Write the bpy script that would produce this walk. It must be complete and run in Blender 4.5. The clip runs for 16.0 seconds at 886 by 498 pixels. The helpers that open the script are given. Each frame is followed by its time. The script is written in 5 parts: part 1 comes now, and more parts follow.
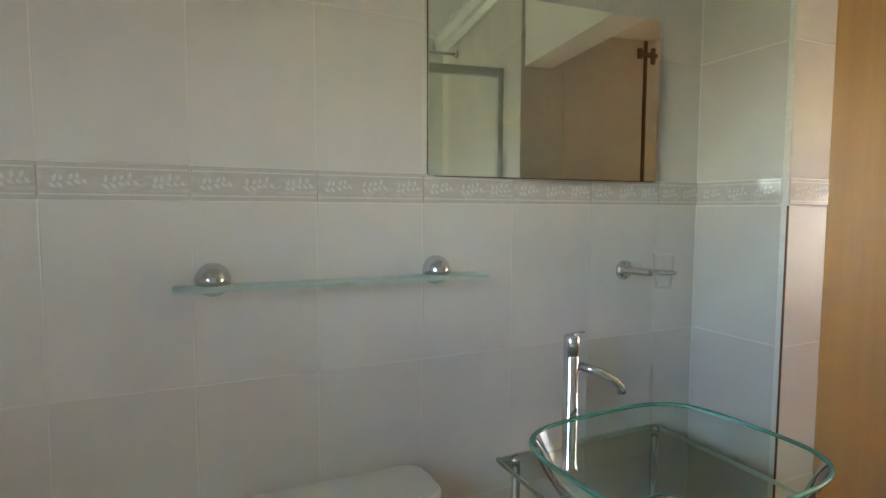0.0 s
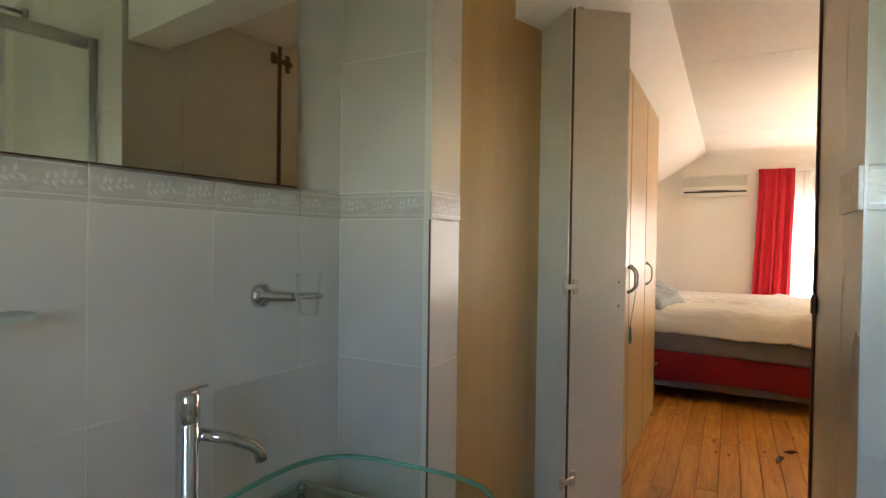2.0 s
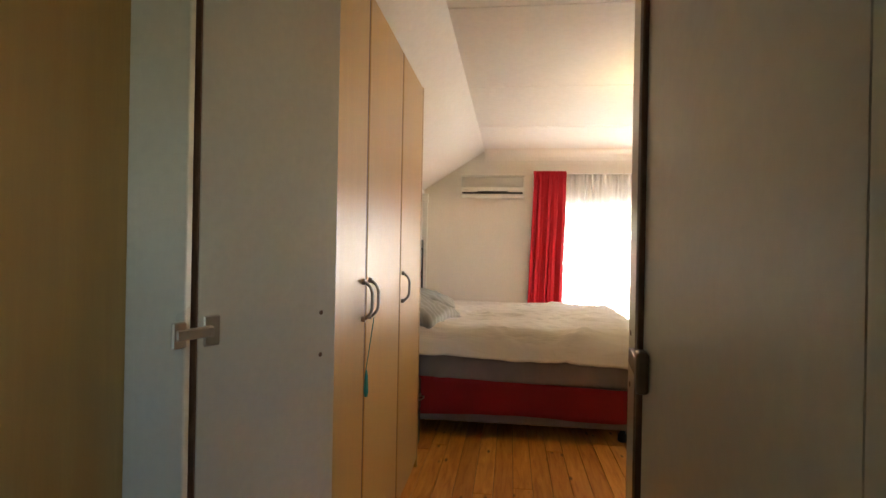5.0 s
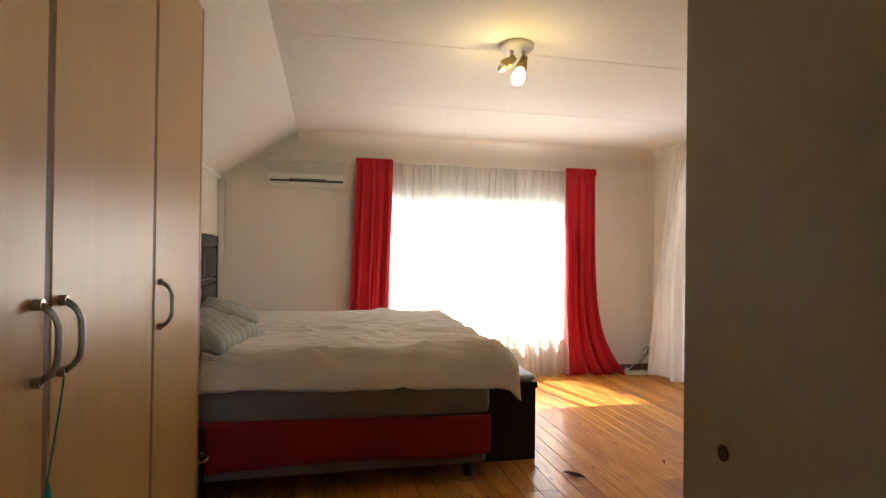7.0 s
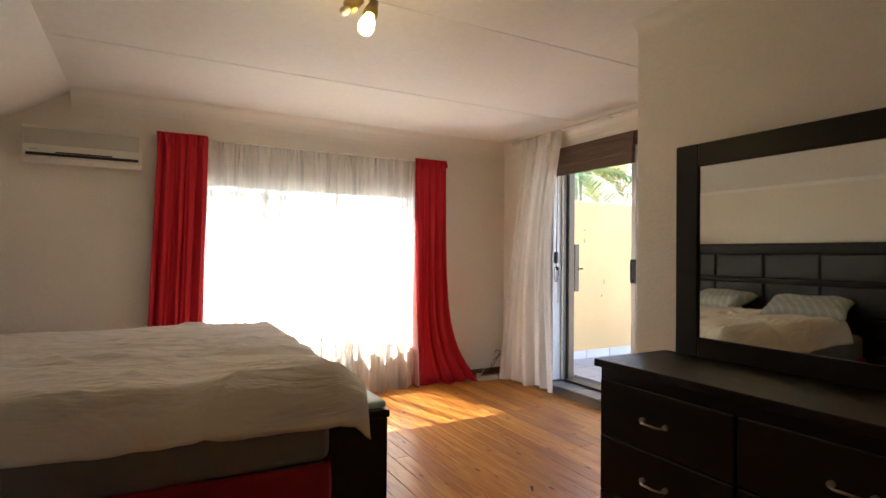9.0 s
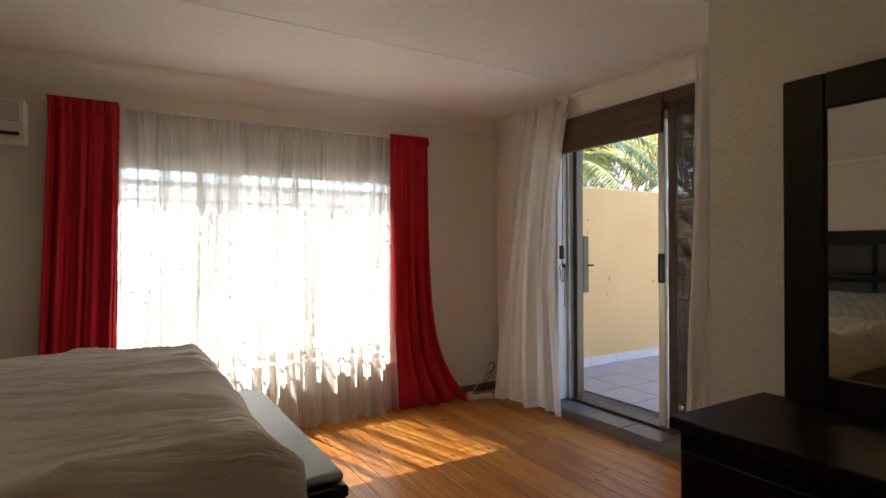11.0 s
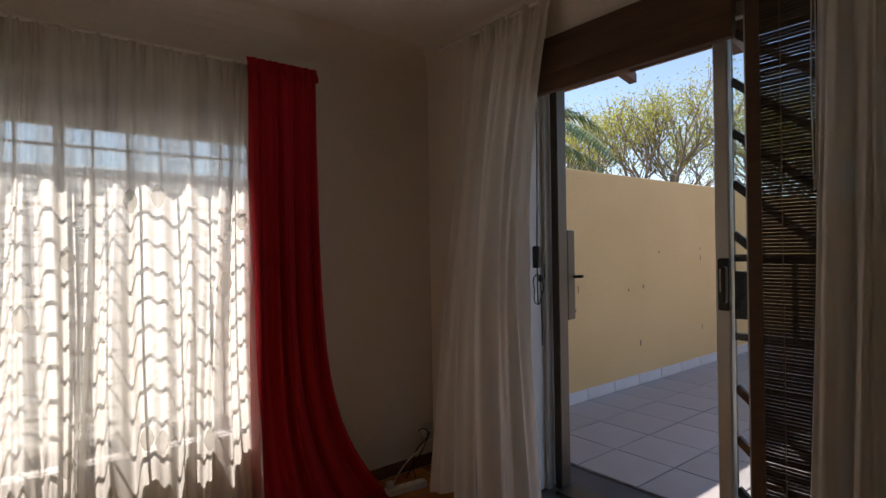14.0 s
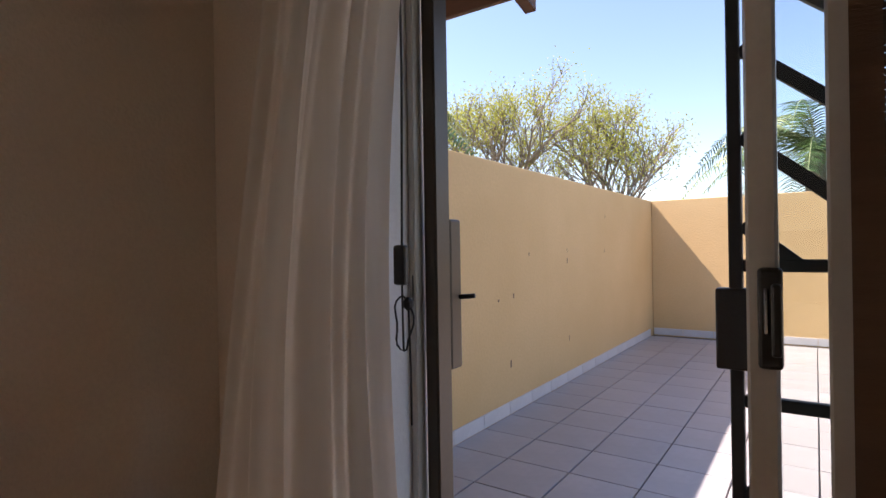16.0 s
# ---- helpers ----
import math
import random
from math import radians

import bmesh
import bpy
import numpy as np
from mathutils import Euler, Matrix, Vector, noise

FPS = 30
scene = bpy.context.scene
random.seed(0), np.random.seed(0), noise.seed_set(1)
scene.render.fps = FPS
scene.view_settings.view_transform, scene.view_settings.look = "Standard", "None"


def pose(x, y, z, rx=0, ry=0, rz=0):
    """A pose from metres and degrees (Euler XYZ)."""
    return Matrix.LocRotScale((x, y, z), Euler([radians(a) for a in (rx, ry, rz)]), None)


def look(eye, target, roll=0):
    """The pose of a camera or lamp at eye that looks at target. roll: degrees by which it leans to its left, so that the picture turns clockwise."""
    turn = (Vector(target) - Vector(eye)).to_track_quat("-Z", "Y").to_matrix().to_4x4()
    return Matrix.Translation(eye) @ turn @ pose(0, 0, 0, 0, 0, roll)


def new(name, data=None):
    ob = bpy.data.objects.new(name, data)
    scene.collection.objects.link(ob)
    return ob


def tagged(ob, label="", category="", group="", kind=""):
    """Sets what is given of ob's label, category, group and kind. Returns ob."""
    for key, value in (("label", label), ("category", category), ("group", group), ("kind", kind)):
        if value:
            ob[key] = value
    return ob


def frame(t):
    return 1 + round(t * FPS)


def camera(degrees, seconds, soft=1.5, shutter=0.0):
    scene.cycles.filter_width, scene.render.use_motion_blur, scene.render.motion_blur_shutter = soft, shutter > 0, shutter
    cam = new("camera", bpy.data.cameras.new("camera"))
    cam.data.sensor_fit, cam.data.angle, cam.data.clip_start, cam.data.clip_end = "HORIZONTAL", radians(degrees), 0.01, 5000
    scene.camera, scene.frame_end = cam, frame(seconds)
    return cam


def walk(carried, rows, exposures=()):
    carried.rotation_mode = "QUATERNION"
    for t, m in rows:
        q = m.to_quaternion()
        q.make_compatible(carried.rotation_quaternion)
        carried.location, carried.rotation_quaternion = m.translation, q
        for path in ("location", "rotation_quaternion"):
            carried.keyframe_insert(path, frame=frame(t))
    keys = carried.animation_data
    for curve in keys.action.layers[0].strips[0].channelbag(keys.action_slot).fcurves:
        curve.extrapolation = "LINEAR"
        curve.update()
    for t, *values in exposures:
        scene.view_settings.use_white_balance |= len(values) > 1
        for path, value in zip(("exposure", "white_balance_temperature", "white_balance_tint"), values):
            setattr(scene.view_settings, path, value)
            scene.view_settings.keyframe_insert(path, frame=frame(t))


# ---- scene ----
cam = camera(79.0, 16.0)
PATH = [
    (0, (0.145, 0.303, 1.396), (0.972, 2.118, 1.253), 0.2),
    (0.5, (0.202, 0.427, 1.385), (1.303, 2.091, 1.253), 0.6),
    (1, (0.248, 0.55, 1.379), (1.615, 2.006, 1.282), 0.8),
    (1.5, (0.324, 0.578, 1.357), (1.93, 1.77, 1.318), 0.7),
    (2, (0.419, 0.596, 1.35), (2.183, 1.537, 1.319), 0.8),
    (2.5, (0.571, 0.585, 1.341), (2.427, 1.328, 1.311), 0.9),
    (3, (0.74, 0.565, 1.352), (2.654, 1.147, 1.325), 0.9),
    (3.5, (0.929, 0.544, 1.365), (2.878, 0.992, 1.342), 1.1),
    (3.7, (1.042, 0.523, 1.349), (2.972, 0.921, 1.335), 1.1),
    (5.8, (1.98, 0.601, 1.34), (3.977, 0.705, 1.343), 0.6),
    (6, (2.075, 0.611, 1.338), (4.075, 0.651, 1.345), 0.4),
    (6.5, (2.277, 0.612, 1.329), (4.268, 0.426, 1.341), 0.6),
    (7, (2.485, 0.588, 1.318), (4.439, 0.163, 1.332), 0.7),
    (7.5, (2.624, 0.547, 1.322), (4.54, -0.026, 1.327), 0.1),
    (8, (2.779, 0.481, 1.313), (4.642, -0.247, 1.323), 0.4),
    (9, (3.139, 0.378, 1.31), (4.888, -0.592, 1.329), 0.5),
    (11.5, (4.17, -0.23, 1.333), (5.88, -1.268, 1.325), -0.3),
    (12, (4.398, -0.382, 1.345), (6.093, -1.444, 1.331), -0.3),
    (12.5, (4.642, -0.528, 1.334), (6.314, -1.625, 1.326), -0.6),
    (13, (4.874, -0.742, 1.333), (6.516, -1.885, 1.325), -0.4),
    (13.5, (5.126, -0.94, 1.34), (6.734, -2.129, 1.336), -0.5),
    (14, (5.379, -1.091, 1.331), (6.942, -2.339, 1.332), -0.9),
    (14.5, (5.604, -1.252, 1.343), (7.099, -2.581, 1.339), -0.9),
    (15, (5.805, -1.45, 1.333), (7.203, -2.88, 1.336), -0.9),
    (15.5, (6.033, -1.737, 1.331), (7.332, -3.257, 1.331), -0.8),
    (16, (6.238, -1.972, 1.327), (7.378, -3.615, 1.327), -0.9),
]
EXPOSURES = ((0.0, 5.8, 6550, 14), (0.5, 5.7, 6550, 14), (1.0, 5.5, 6600, 14), (1.5, 5.35, 6650, 13), (2.5, 5.15, 6700, 13), (3.5, 5.0, 6700, 13), (6.0, 4.35, 6500, 11), (7.0, 4.0, 6450, 12), (7.5, 3.88, 6500, 12),
             (9.0, 3.4, 6650, 14), (11.5, 2.15, 6700, 15), (12.5, 1.7, 6650, 15), (13.0, 1.5, 6700, 16), (14.0, 0.98, 6750, 18), (14.5, 1.05, 6700, 20), (15.5, 1.35, 6750, 22), (16.0, 1.4, 6750, 22))
walk(cam, [(t, look(eye, target, roll)) for t, eye, target, roll in PATH], EXPOSURES)

# ---- world, sun, lamps ----
SUN_WAY = Vector((0.75, 0.20, 1.0)).normalized()      # towards the sun
world = bpy.data.worlds.new("sky")
scene.world = world
world.use_nodes = True
wn = world.node_tree
sky = wn.nodes.new("ShaderNodeTexSky")
sky.sky_type = "NISHITA"
sky.sun_disc = False
sky.dust_density, sky.ozone_density = 0.4, 1.8
sky.sun_elevation = math.asin(SUN_WAY.z)
sky.sun_rotation = math.atan2(SUN_WAY.x, SUN_WAY.y)
wn.nodes["Background"].inputs["Strength"].default_value = 0.12
wn.links.new(sky.outputs["Color"], wn.nodes["Background"].inputs["Color"])
sun = new("sun", bpy.data.lights.new("sun", "SUN"))
sun.data.energy, sun.data.angle, sun.data.color = 5.0, radians(0.5), (1.0, 0.95, 0.87)
sun.matrix_world = look((0, 0, 20), Vector((0, 0, 20)) - SUN_WAY)


def area_lamp(name, m, sx, sy, watts, color):
    ob = new(name, bpy.data.lights.new(name, "AREA"))
    ob.data.shape, ob.data.size, ob.data.size_y = "RECTANGLE", sx, sy
    ob.data.energy, ob.data.color = watts, color
    ob.matrix_world = m
    return ob


# sky light in the bathroom's own window, behind the start of the walk
area_lamp("bathroom_window_light", look((-1.34, 0.05, 1.70), (1.0, 0.10, 1.25)), 0.86, 0.66, 0.10, (0.88, 0.92, 1.0))
bulb = new("bulb_light", bpy.data.lights.new("bulb_light", "POINT"))
bulb.data.energy, bulb.data.color, bulb.data.shadow_soft_size = 0.32, (1.0, 0.75, 0.35), 0.03
bulb.location = (5.385, -0.455, 2.25)

# ---- materials ----


def material(name, rough=0.5, metal=0.0, spec=0.5):
    m = bpy.data.materials.new(name)
    m.use_nodes = True
    b = m.node_tree.nodes["Principled BSDF"]
    b.inputs["Roughness"].default_value = rough
    b.inputs["Metallic"].default_value = metal
    b.inputs["Specular IOR Level"].default_value = spec
    return m, m.node_tree, b


def ramp(nt, fac, stops):
    r = nt.nodes.new("ShaderNodeValToRGB")
    while len(r.color_ramp.elements) < len(stops):
        r.color_ramp.elements.new(0.5)
    for e, (p, c) in zip(r.color_ramp.elements, stops):
        e.position, e.color = p, (*c, 1)
    nt.links.new(fac, r.inputs["Fac"])
    return r.outputs["Color"]


def coords(nt, scale=(1, 1, 1), turn=(0, 0, 0), space="Object"):
    tc = nt.nodes.new("ShaderNodeTexCoord")
    mp = nt.nodes.new("ShaderNodeMapping")
    mp.inputs["Scale"].default_value = scale
    mp.inputs["Rotation"].default_value = [radians(a) for a in turn]
    nt.links.new(tc.outputs[space], mp.inputs["Vector"])
    return mp.outputs["Vector"]


def noise_tex(nt, vec, scale, detail=4, rough=0.55, distort=0.0):
    n = nt.nodes.new("ShaderNodeTexNoise")
    n.inputs["Scale"].default_value, n.inputs["Detail"].default_value = scale, detail
    n.inputs["Roughness"].default_value, n.inputs["Distortion"].default_value = rough, distort
    nt.links.new(vec, n.inputs["Vector"])
    return n.outputs["Fac"]


def bump(nt, b, height, strength=0.2, distance=0.01):
    n = nt.nodes.new("ShaderNodeBump")
    n.inputs["Strength"].default_value, n.inputs["Distance"].default_value = strength, distance
    nt.links.new(height, n.inputs["Height"])
    nt.links.new(n.outputs["Normal"], b.inputs["Normal"])


def mixed(nt, fac, a, c, kind="MIX"):
    n = nt.nodes.new("ShaderNodeMix")
    n.data_type, n.blend_type = "RGBA", kind
    if isinstance(fac, float):
        n.inputs[0].default_value = fac
    else:
        nt.links.new(fac, n.inputs[0])
    for sock, v in ((n.inputs[6], a), (n.inputs[7], c)):
        if isinstance(v, tuple):
            sock.default_value = (*v, 1)
        else:
            nt.links.new(v, sock)
    return n.outputs[2]


def mottled(name, c1, c2, scale=6.0, rough=0.6, metal=0.0, grain=60.0, strength=0.15, spec=0.5, stretch=(1, 1, 1), per_object=0.0, rough_var=0.08, distance=0.01):
    """Two scales of colour variation, fine relief, and roughness that varies with them."""
    m, nt, b = material(name, rough, metal, spec)
    v = coords(nt, stretch)
    big, fine = noise_tex(nt, v, scale, 5), noise_tex(nt, v, grain, 3)
    col = ramp(nt, big, [(0.3, c1), (0.7, c2)])
    mid = tuple(0.5 * (a + c) for a, c in zip(c1, c2))
    dark = tuple(0.88 * a for a in mid)
    col = mixed(nt, ramp(nt, fine, [(0.35, (0.35,) * 3), (0.65, (0.0,) * 3)]), col, dark)
    if per_object:
        oi = nt.nodes.new("ShaderNodeObjectInfo")
        lo, hi = 1.0 - per_object, 1.0
        col = mixed(nt, 1.0, col, ramp(nt, oi.outputs["Random"], [(0.0, (lo,) * 3), (1.0, (hi,) * 3)]), "MULTIPLY")
    nt.links.new(col, b.inputs["Base Color"])
    mr = nt.nodes.new("ShaderNodeMapRange")
    mr.inputs["To Min"].default_value, mr.inputs["To Max"].default_value = max(0.02, rough - rough_var), min(1.0, rough + rough_var)
    nt.links.new(big, mr.inputs["Value"])
    nt.links.new(mr.outputs["Result"], b.inputs["Roughness"])
    bump(nt, b, fine, strength, distance)
    return m


PLASTER = mottled("textured_cream_plaster", (0.755, 0.70, 0.605), (0.81, 0.755, 0.66), 1.3, 0.8, grain=78, strength=0.5, distance=0.006)
ROUGHPLASTER = mottled("roughcast_cream_plaster", (0.755, 0.70, 0.605), (0.81, 0.755, 0.66), 1.3, 0.8, grain=70, strength=0.55, distance=0.008)
CEILING = mottled("white_ceiling_paint", (0.80, 0.775, 0.72), (0.84, 0.815, 0.76), 0.8, 0.7, grain=30, strength=0.08)
REVEAL = mottled("white_reveal_paint", (0.70, 0.70, 0.71), (0.77, 0.77, 0.78), 3, 0.6, grain=70, strength=0.3)
TILE = mottled("cream_glazed_tile", (0.61, 0.55, 0.475), (0.67, 0.61, 0.53), 2.0, 0.30, grain=0.8, strength=0.01, per_object=0.02, rough_var=0.03, spec=0.4)
GROUT = mottled("pale_grout", (0.67, 0.615, 0.54), (0.73, 0.67, 0.595), 12, 0.85, grain=200, strength=0.3)
TERR_TILE = mottled("white_terrace_tile", (0.36, 0.335, 0.335), (0.43, 0.40, 0.40), 2.5, 0.35, grain=18, strength=0.06, per_object=0.12)
TERR_GROUT = mottled("grey_terrace_grout", (0.09, 0.075, 0.07), (0.14, 0.12, 0.11), 8, 0.9, grain=150, strength=0.3)
OCHRE = mottled("ochre_wall_paint", (0.62, 0.405, 0.18), (0.69, 0.465, 0.225), 1.1, 0.8, grain=45, strength=0.3)
LIGHTWOOD = mottled("beech_laminate", (0.46, 0.258, 0.075), (0.54, 0.325, 0.105), 1.4, 0.34, grain=20, strength=0.05, stretch=(9, 9, 0.5))
BROWNEDGE = mottled("brown_door_edge", (0.10, 0.045, 0.018), (0.15, 0.07, 0.03), 5, 0.5, grain=50, stretch=(6, 6, 1))
CREAMBOARD = mottled("cream_melamine", (0.60, 0.54, 0.43), (0.65, 0.59, 0.48), 1.6, 0.3, grain=45, strength=0.04)
DARKWOOD = mottled("dark_stained_wood", (0.0075, 0.005, 0.0042), (0.014, 0.009, 0.0075), 3, 0.36, grain=40, strength=0.12, stretch=(0.6, 8, 8), spec=0.25)
BLACKPAD = mottled("black_leatherette", (0.012, 0.012, 0.014), (0.02, 0.02, 0.022), 6, 0.45, grain=150, strength=0.25)
RED = mottled("red_curtain_cloth", (0.47, 0.008, 0.019), (0.58, 0.012, 0.027), 3, 0.85, grain=320, strength=0.3, stretch=(1, 1, 0.4))
REDBASE = mottled("red_valance_cloth", (0.21, 0.006, 0.011), (0.27, 0.009, 0.014), 3, 0.9, grain=250, strength=0.3)


def creased_linen():
    """Cotton cover with a weave and many long soft creases."""
    m, nt, b = material("cream_cotton", 0.88)
    v = coords(nt)
    nt.links.new(ramp(nt, noise_tex(nt, v, 2.0, 5), [(0.3, (0.68, 0.635, 0.575)), (0.7, (0.76, 0.715, 0.655))]), b.inputs["Base Color"])
    long_fold = noise_tex(nt, coords(nt, (10.0, 1.0, 3.0), (0, 0, 8)), 1.6, 4, 0.55, 0.6)
    crossed = noise_tex(nt, coords(nt, (2.6, 1.6, 3.0), (0, 0, -35)), 1.8, 2, 0.45, 0.4)
    add = nt.nodes.new("ShaderNodeMath")
    add.operation = "MULTIPLY_ADD"
    nt.links.new(crossed, add.inputs[0])
    add.inputs[1].default_value = 0.45
    nt.links.new(long_fold, add.inputs[2])
    add2 = nt.nodes.new("ShaderNodeMath")
    add2.operation = "MULTIPLY_ADD"
    nt.links.new(noise_tex(nt, v, 130, 2), add2.inputs[0])
    add2.inputs[1].default_value = 0.025
    nt.links.new(add.outputs[0], add2.inputs[2])
    bump(nt, b, add2.outputs[0], 0.6, 0.04)
    return m


LINEN = creased_linen()
GREYCLOTH = mottled("pale_grey_ticking", (0.17, 0.155, 0.16), (0.23, 0.21, 0.215), 5, 0.9, grain=160, strength=0.3)
BLUEPAD = mottled("pale_blue_vinyl", (0.42, 0.52, 0.52), (0.48, 0.58, 0.58), 4, 0.45, grain=90, strength=0.15)
WHITEPLASTIC = mottled("aged_white_plastic", (0.68, 0.66, 0.58), (0.74, 0.72, 0.65), 3, 0.4, grain=60, strength=0.03)
CERAMIC = mottled("white_ceramic", (0.70, 0.68, 0.64), (0.76, 0.74, 0.70), 2, 0.14, grain=8, strength=0.01, rough_var=0.04)
CHROME = mottled("chrome", (0.62, 0.62, 0.63), (0.72, 0.72, 0.73), 8, 0.12, 1.0, grain=90, strength=0.02, rough_var=0.05)
STEEL = mottled("brushed_nickel", (0.42, 0.38, 0.32), (0.52, 0.47, 0.40), 9, 0.34, 1.0, grain=160, strength=0.05)
ALU_BRONZE = mottled("bronze_aluminium", (0.075, 0.058, 0.045), (0.10, 0.08, 0.06), 5, 0.42, 0.5, grain=80, strength=0.03)
TERR_SKIRT = mottled("white_skirting_tile", (0.60, 0.57, 0.56), (0.68, 0.65, 0.64), 3, 0.35, grain=30, strength=0.05, per_object=0.06)
ALU_PALE = mottled("pale_aluminium", (0.52, 0.50, 0.45), (0.60, 0.58, 0.53), 4, 0.4, 0.3, grain=80, strength=0.04)
BLACKSTEEL = mottled("black_painted_steel", (0.015, 0.015, 0.016), (0.03, 0.028, 0.027), 10, 0.45, 0.2, grain=80, strength=0.15)
EAVEWOOD = mottled("brown_stained_timber", (0.12, 0.055, 0.030), (0.19, 0.09, 0.05), 3, 0.6, grain=35, strength=0.2, stretch=(1, 6, 6))
REED = mottled("brown_reed_slat", (0.042, 0.026, 0.016), (0.075, 0.046, 0.028), 4, 0.7, grain=60, strength=0.3, stretch=(1, 8, 8), per_object=0.4)
CANE = mottled("rolled_cane_blind", (0.085, 0.047, 0.028), (0.14, 0.08, 0.048), 3, 0.7, grain=50, strength=0.4, stretch=(1, 10, 10))
SLATE = mottled("grey_sill_tile", (0.12, 0.115, 0.11), (0.18, 0.17, 0.165), 4, 0.35, grain=40, strength=0.15)
CORDWHITE = mottled("white_cord", (0.55, 0.52, 0.46), (0.62, 0.59, 0.53), 20, 0.8, grain=200)
CORDBLACK = mottled("black_cord", (0.012, 0.012, 0.012), (0.02, 0.02, 0.02), 20, 0.6, grain=200)
TEAL = mottled("teal_tassel", (0.02, 0.22, 0.22), (0.03, 0.30, 0.29), 20, 0.8, grain=200)
DRYLEAF = mottled("dry_leaf", (0.07, 0.035, 0.018), (0.14, 0.07, 0.03), 30, 0.8, grain=150, strength=0.4)
BARK = mottled("grey_brown_bark", (0.17, 0.14, 0.115), (0.27, 0.225, 0.19), 6, 0.9, grain=40, strength=0.6)

PALMLEAF = mottled("palm_leaf", (0.035, 0.085, 0.02), (0.08, 0.14, 0.035), 3, 0.45, grain=30)
PALMDRY = mottled("pale_palm_leaf", (0.24, 0.28, 0.12), (0.36, 0.38, 0.20), 3, 0.5, grain=30)
ROOFTILE = mottled("pale_concrete_roof_tile", (0.50, 0.46, 0.42), (0.62, 0.58, 0.53), 3, 0.8, grain=40, strength=0.3, per_object=0.15)
GROUND = mottled("dry_grass_ground", (0.10, 0.12, 0.05), (0.20, 0.18, 0.09), 0.4, 0.95, grain=3, strength=0.4)


def pine_floor():
    m, nt, b = material("varnished_pine_board", 0.24, 0.0, 0.35)
    oi = nt.nodes.new("ShaderNodeObjectInfo")
    tc = nt.nodes.new("ShaderNodeTexCoord")
    off = nt.nodes.new("ShaderNodeVectorMath")
    off.operation = "MULTIPLY_ADD"
    nt.links.new(oi.outputs["Random"], off.inputs[0])
    off.inputs[1].default_value = (37.0, 19.0, 5.0)
    nt.links.new(tc.outputs["Object"], off.inputs[2])
    mp = nt.nodes.new("ShaderNodeMapping")
    mp.inputs["Scale"].default_value = (1.0, 11.0, 11.0)
    nt.links.new(off.outputs[0], mp.inputs["Vector"])
    grain = noise_tex(nt, mp.outputs["Vector"], 3.2, 6, 0.6, 0.8)
    col = ramp(nt, grain, [(0.25, (0.38, 0.112, 0.014)), (0.48, (0.60, 0.250, 0.044)), (0.75, (0.75, 0.375, 0.095))])
    tint = ramp(nt, oi.outputs["Random"], [(0.0, (0.66, 0.56, 0.46)), (0.5, (0.9, 0.85, 0.8)), (1.0, (1.0, 1.0, 1.0))])
    col = mixed(nt, 1.0, col, tint, "MULTIPLY")
    mk = nt.nodes.new("ShaderNodeMapping")
    mk.inputs["Scale"].default_value = (2.6, 7.5, 1.0)
    nt.links.new(off.outputs[0], mk.inputs["Vector"])
    vor = nt.nodes.new("ShaderNodeTexVoronoi")
    vor.inputs["Scale"].default_value = 1.6
    nt.links.new(mk.outputs["Vector"], vor.inputs["Vector"])
    knots = ramp(nt, vor.outputs["Distance"], [(0.07, (0.92,) * 3), (0.16, (0.0,) * 3)])
    col = mixed(nt, knots, col, (0.075, 0.022, 0.008))
    nt.links.new(col, b.inputs["Base Color"])
    b.inputs["Coat Weight"].default_value = 0.22
    b.inputs["Coat Roughness"].default_value = 0.16
    wear = noise_tex(nt, tc.outputs["Object"], 1.7, 5)
    mr = nt.nodes.new("ShaderNodeMapRange")
    mr.inputs["To Min"].default_value, mr.inputs["To Max"].default_value = 0.26, 0.5
    nt.links.new(wear, mr.inputs["Value"])
    nt.links.new(mr.outputs["Result"], b.inputs["Roughness"])
    bump(nt, b, grain, 0.08, 0.004)
    return m


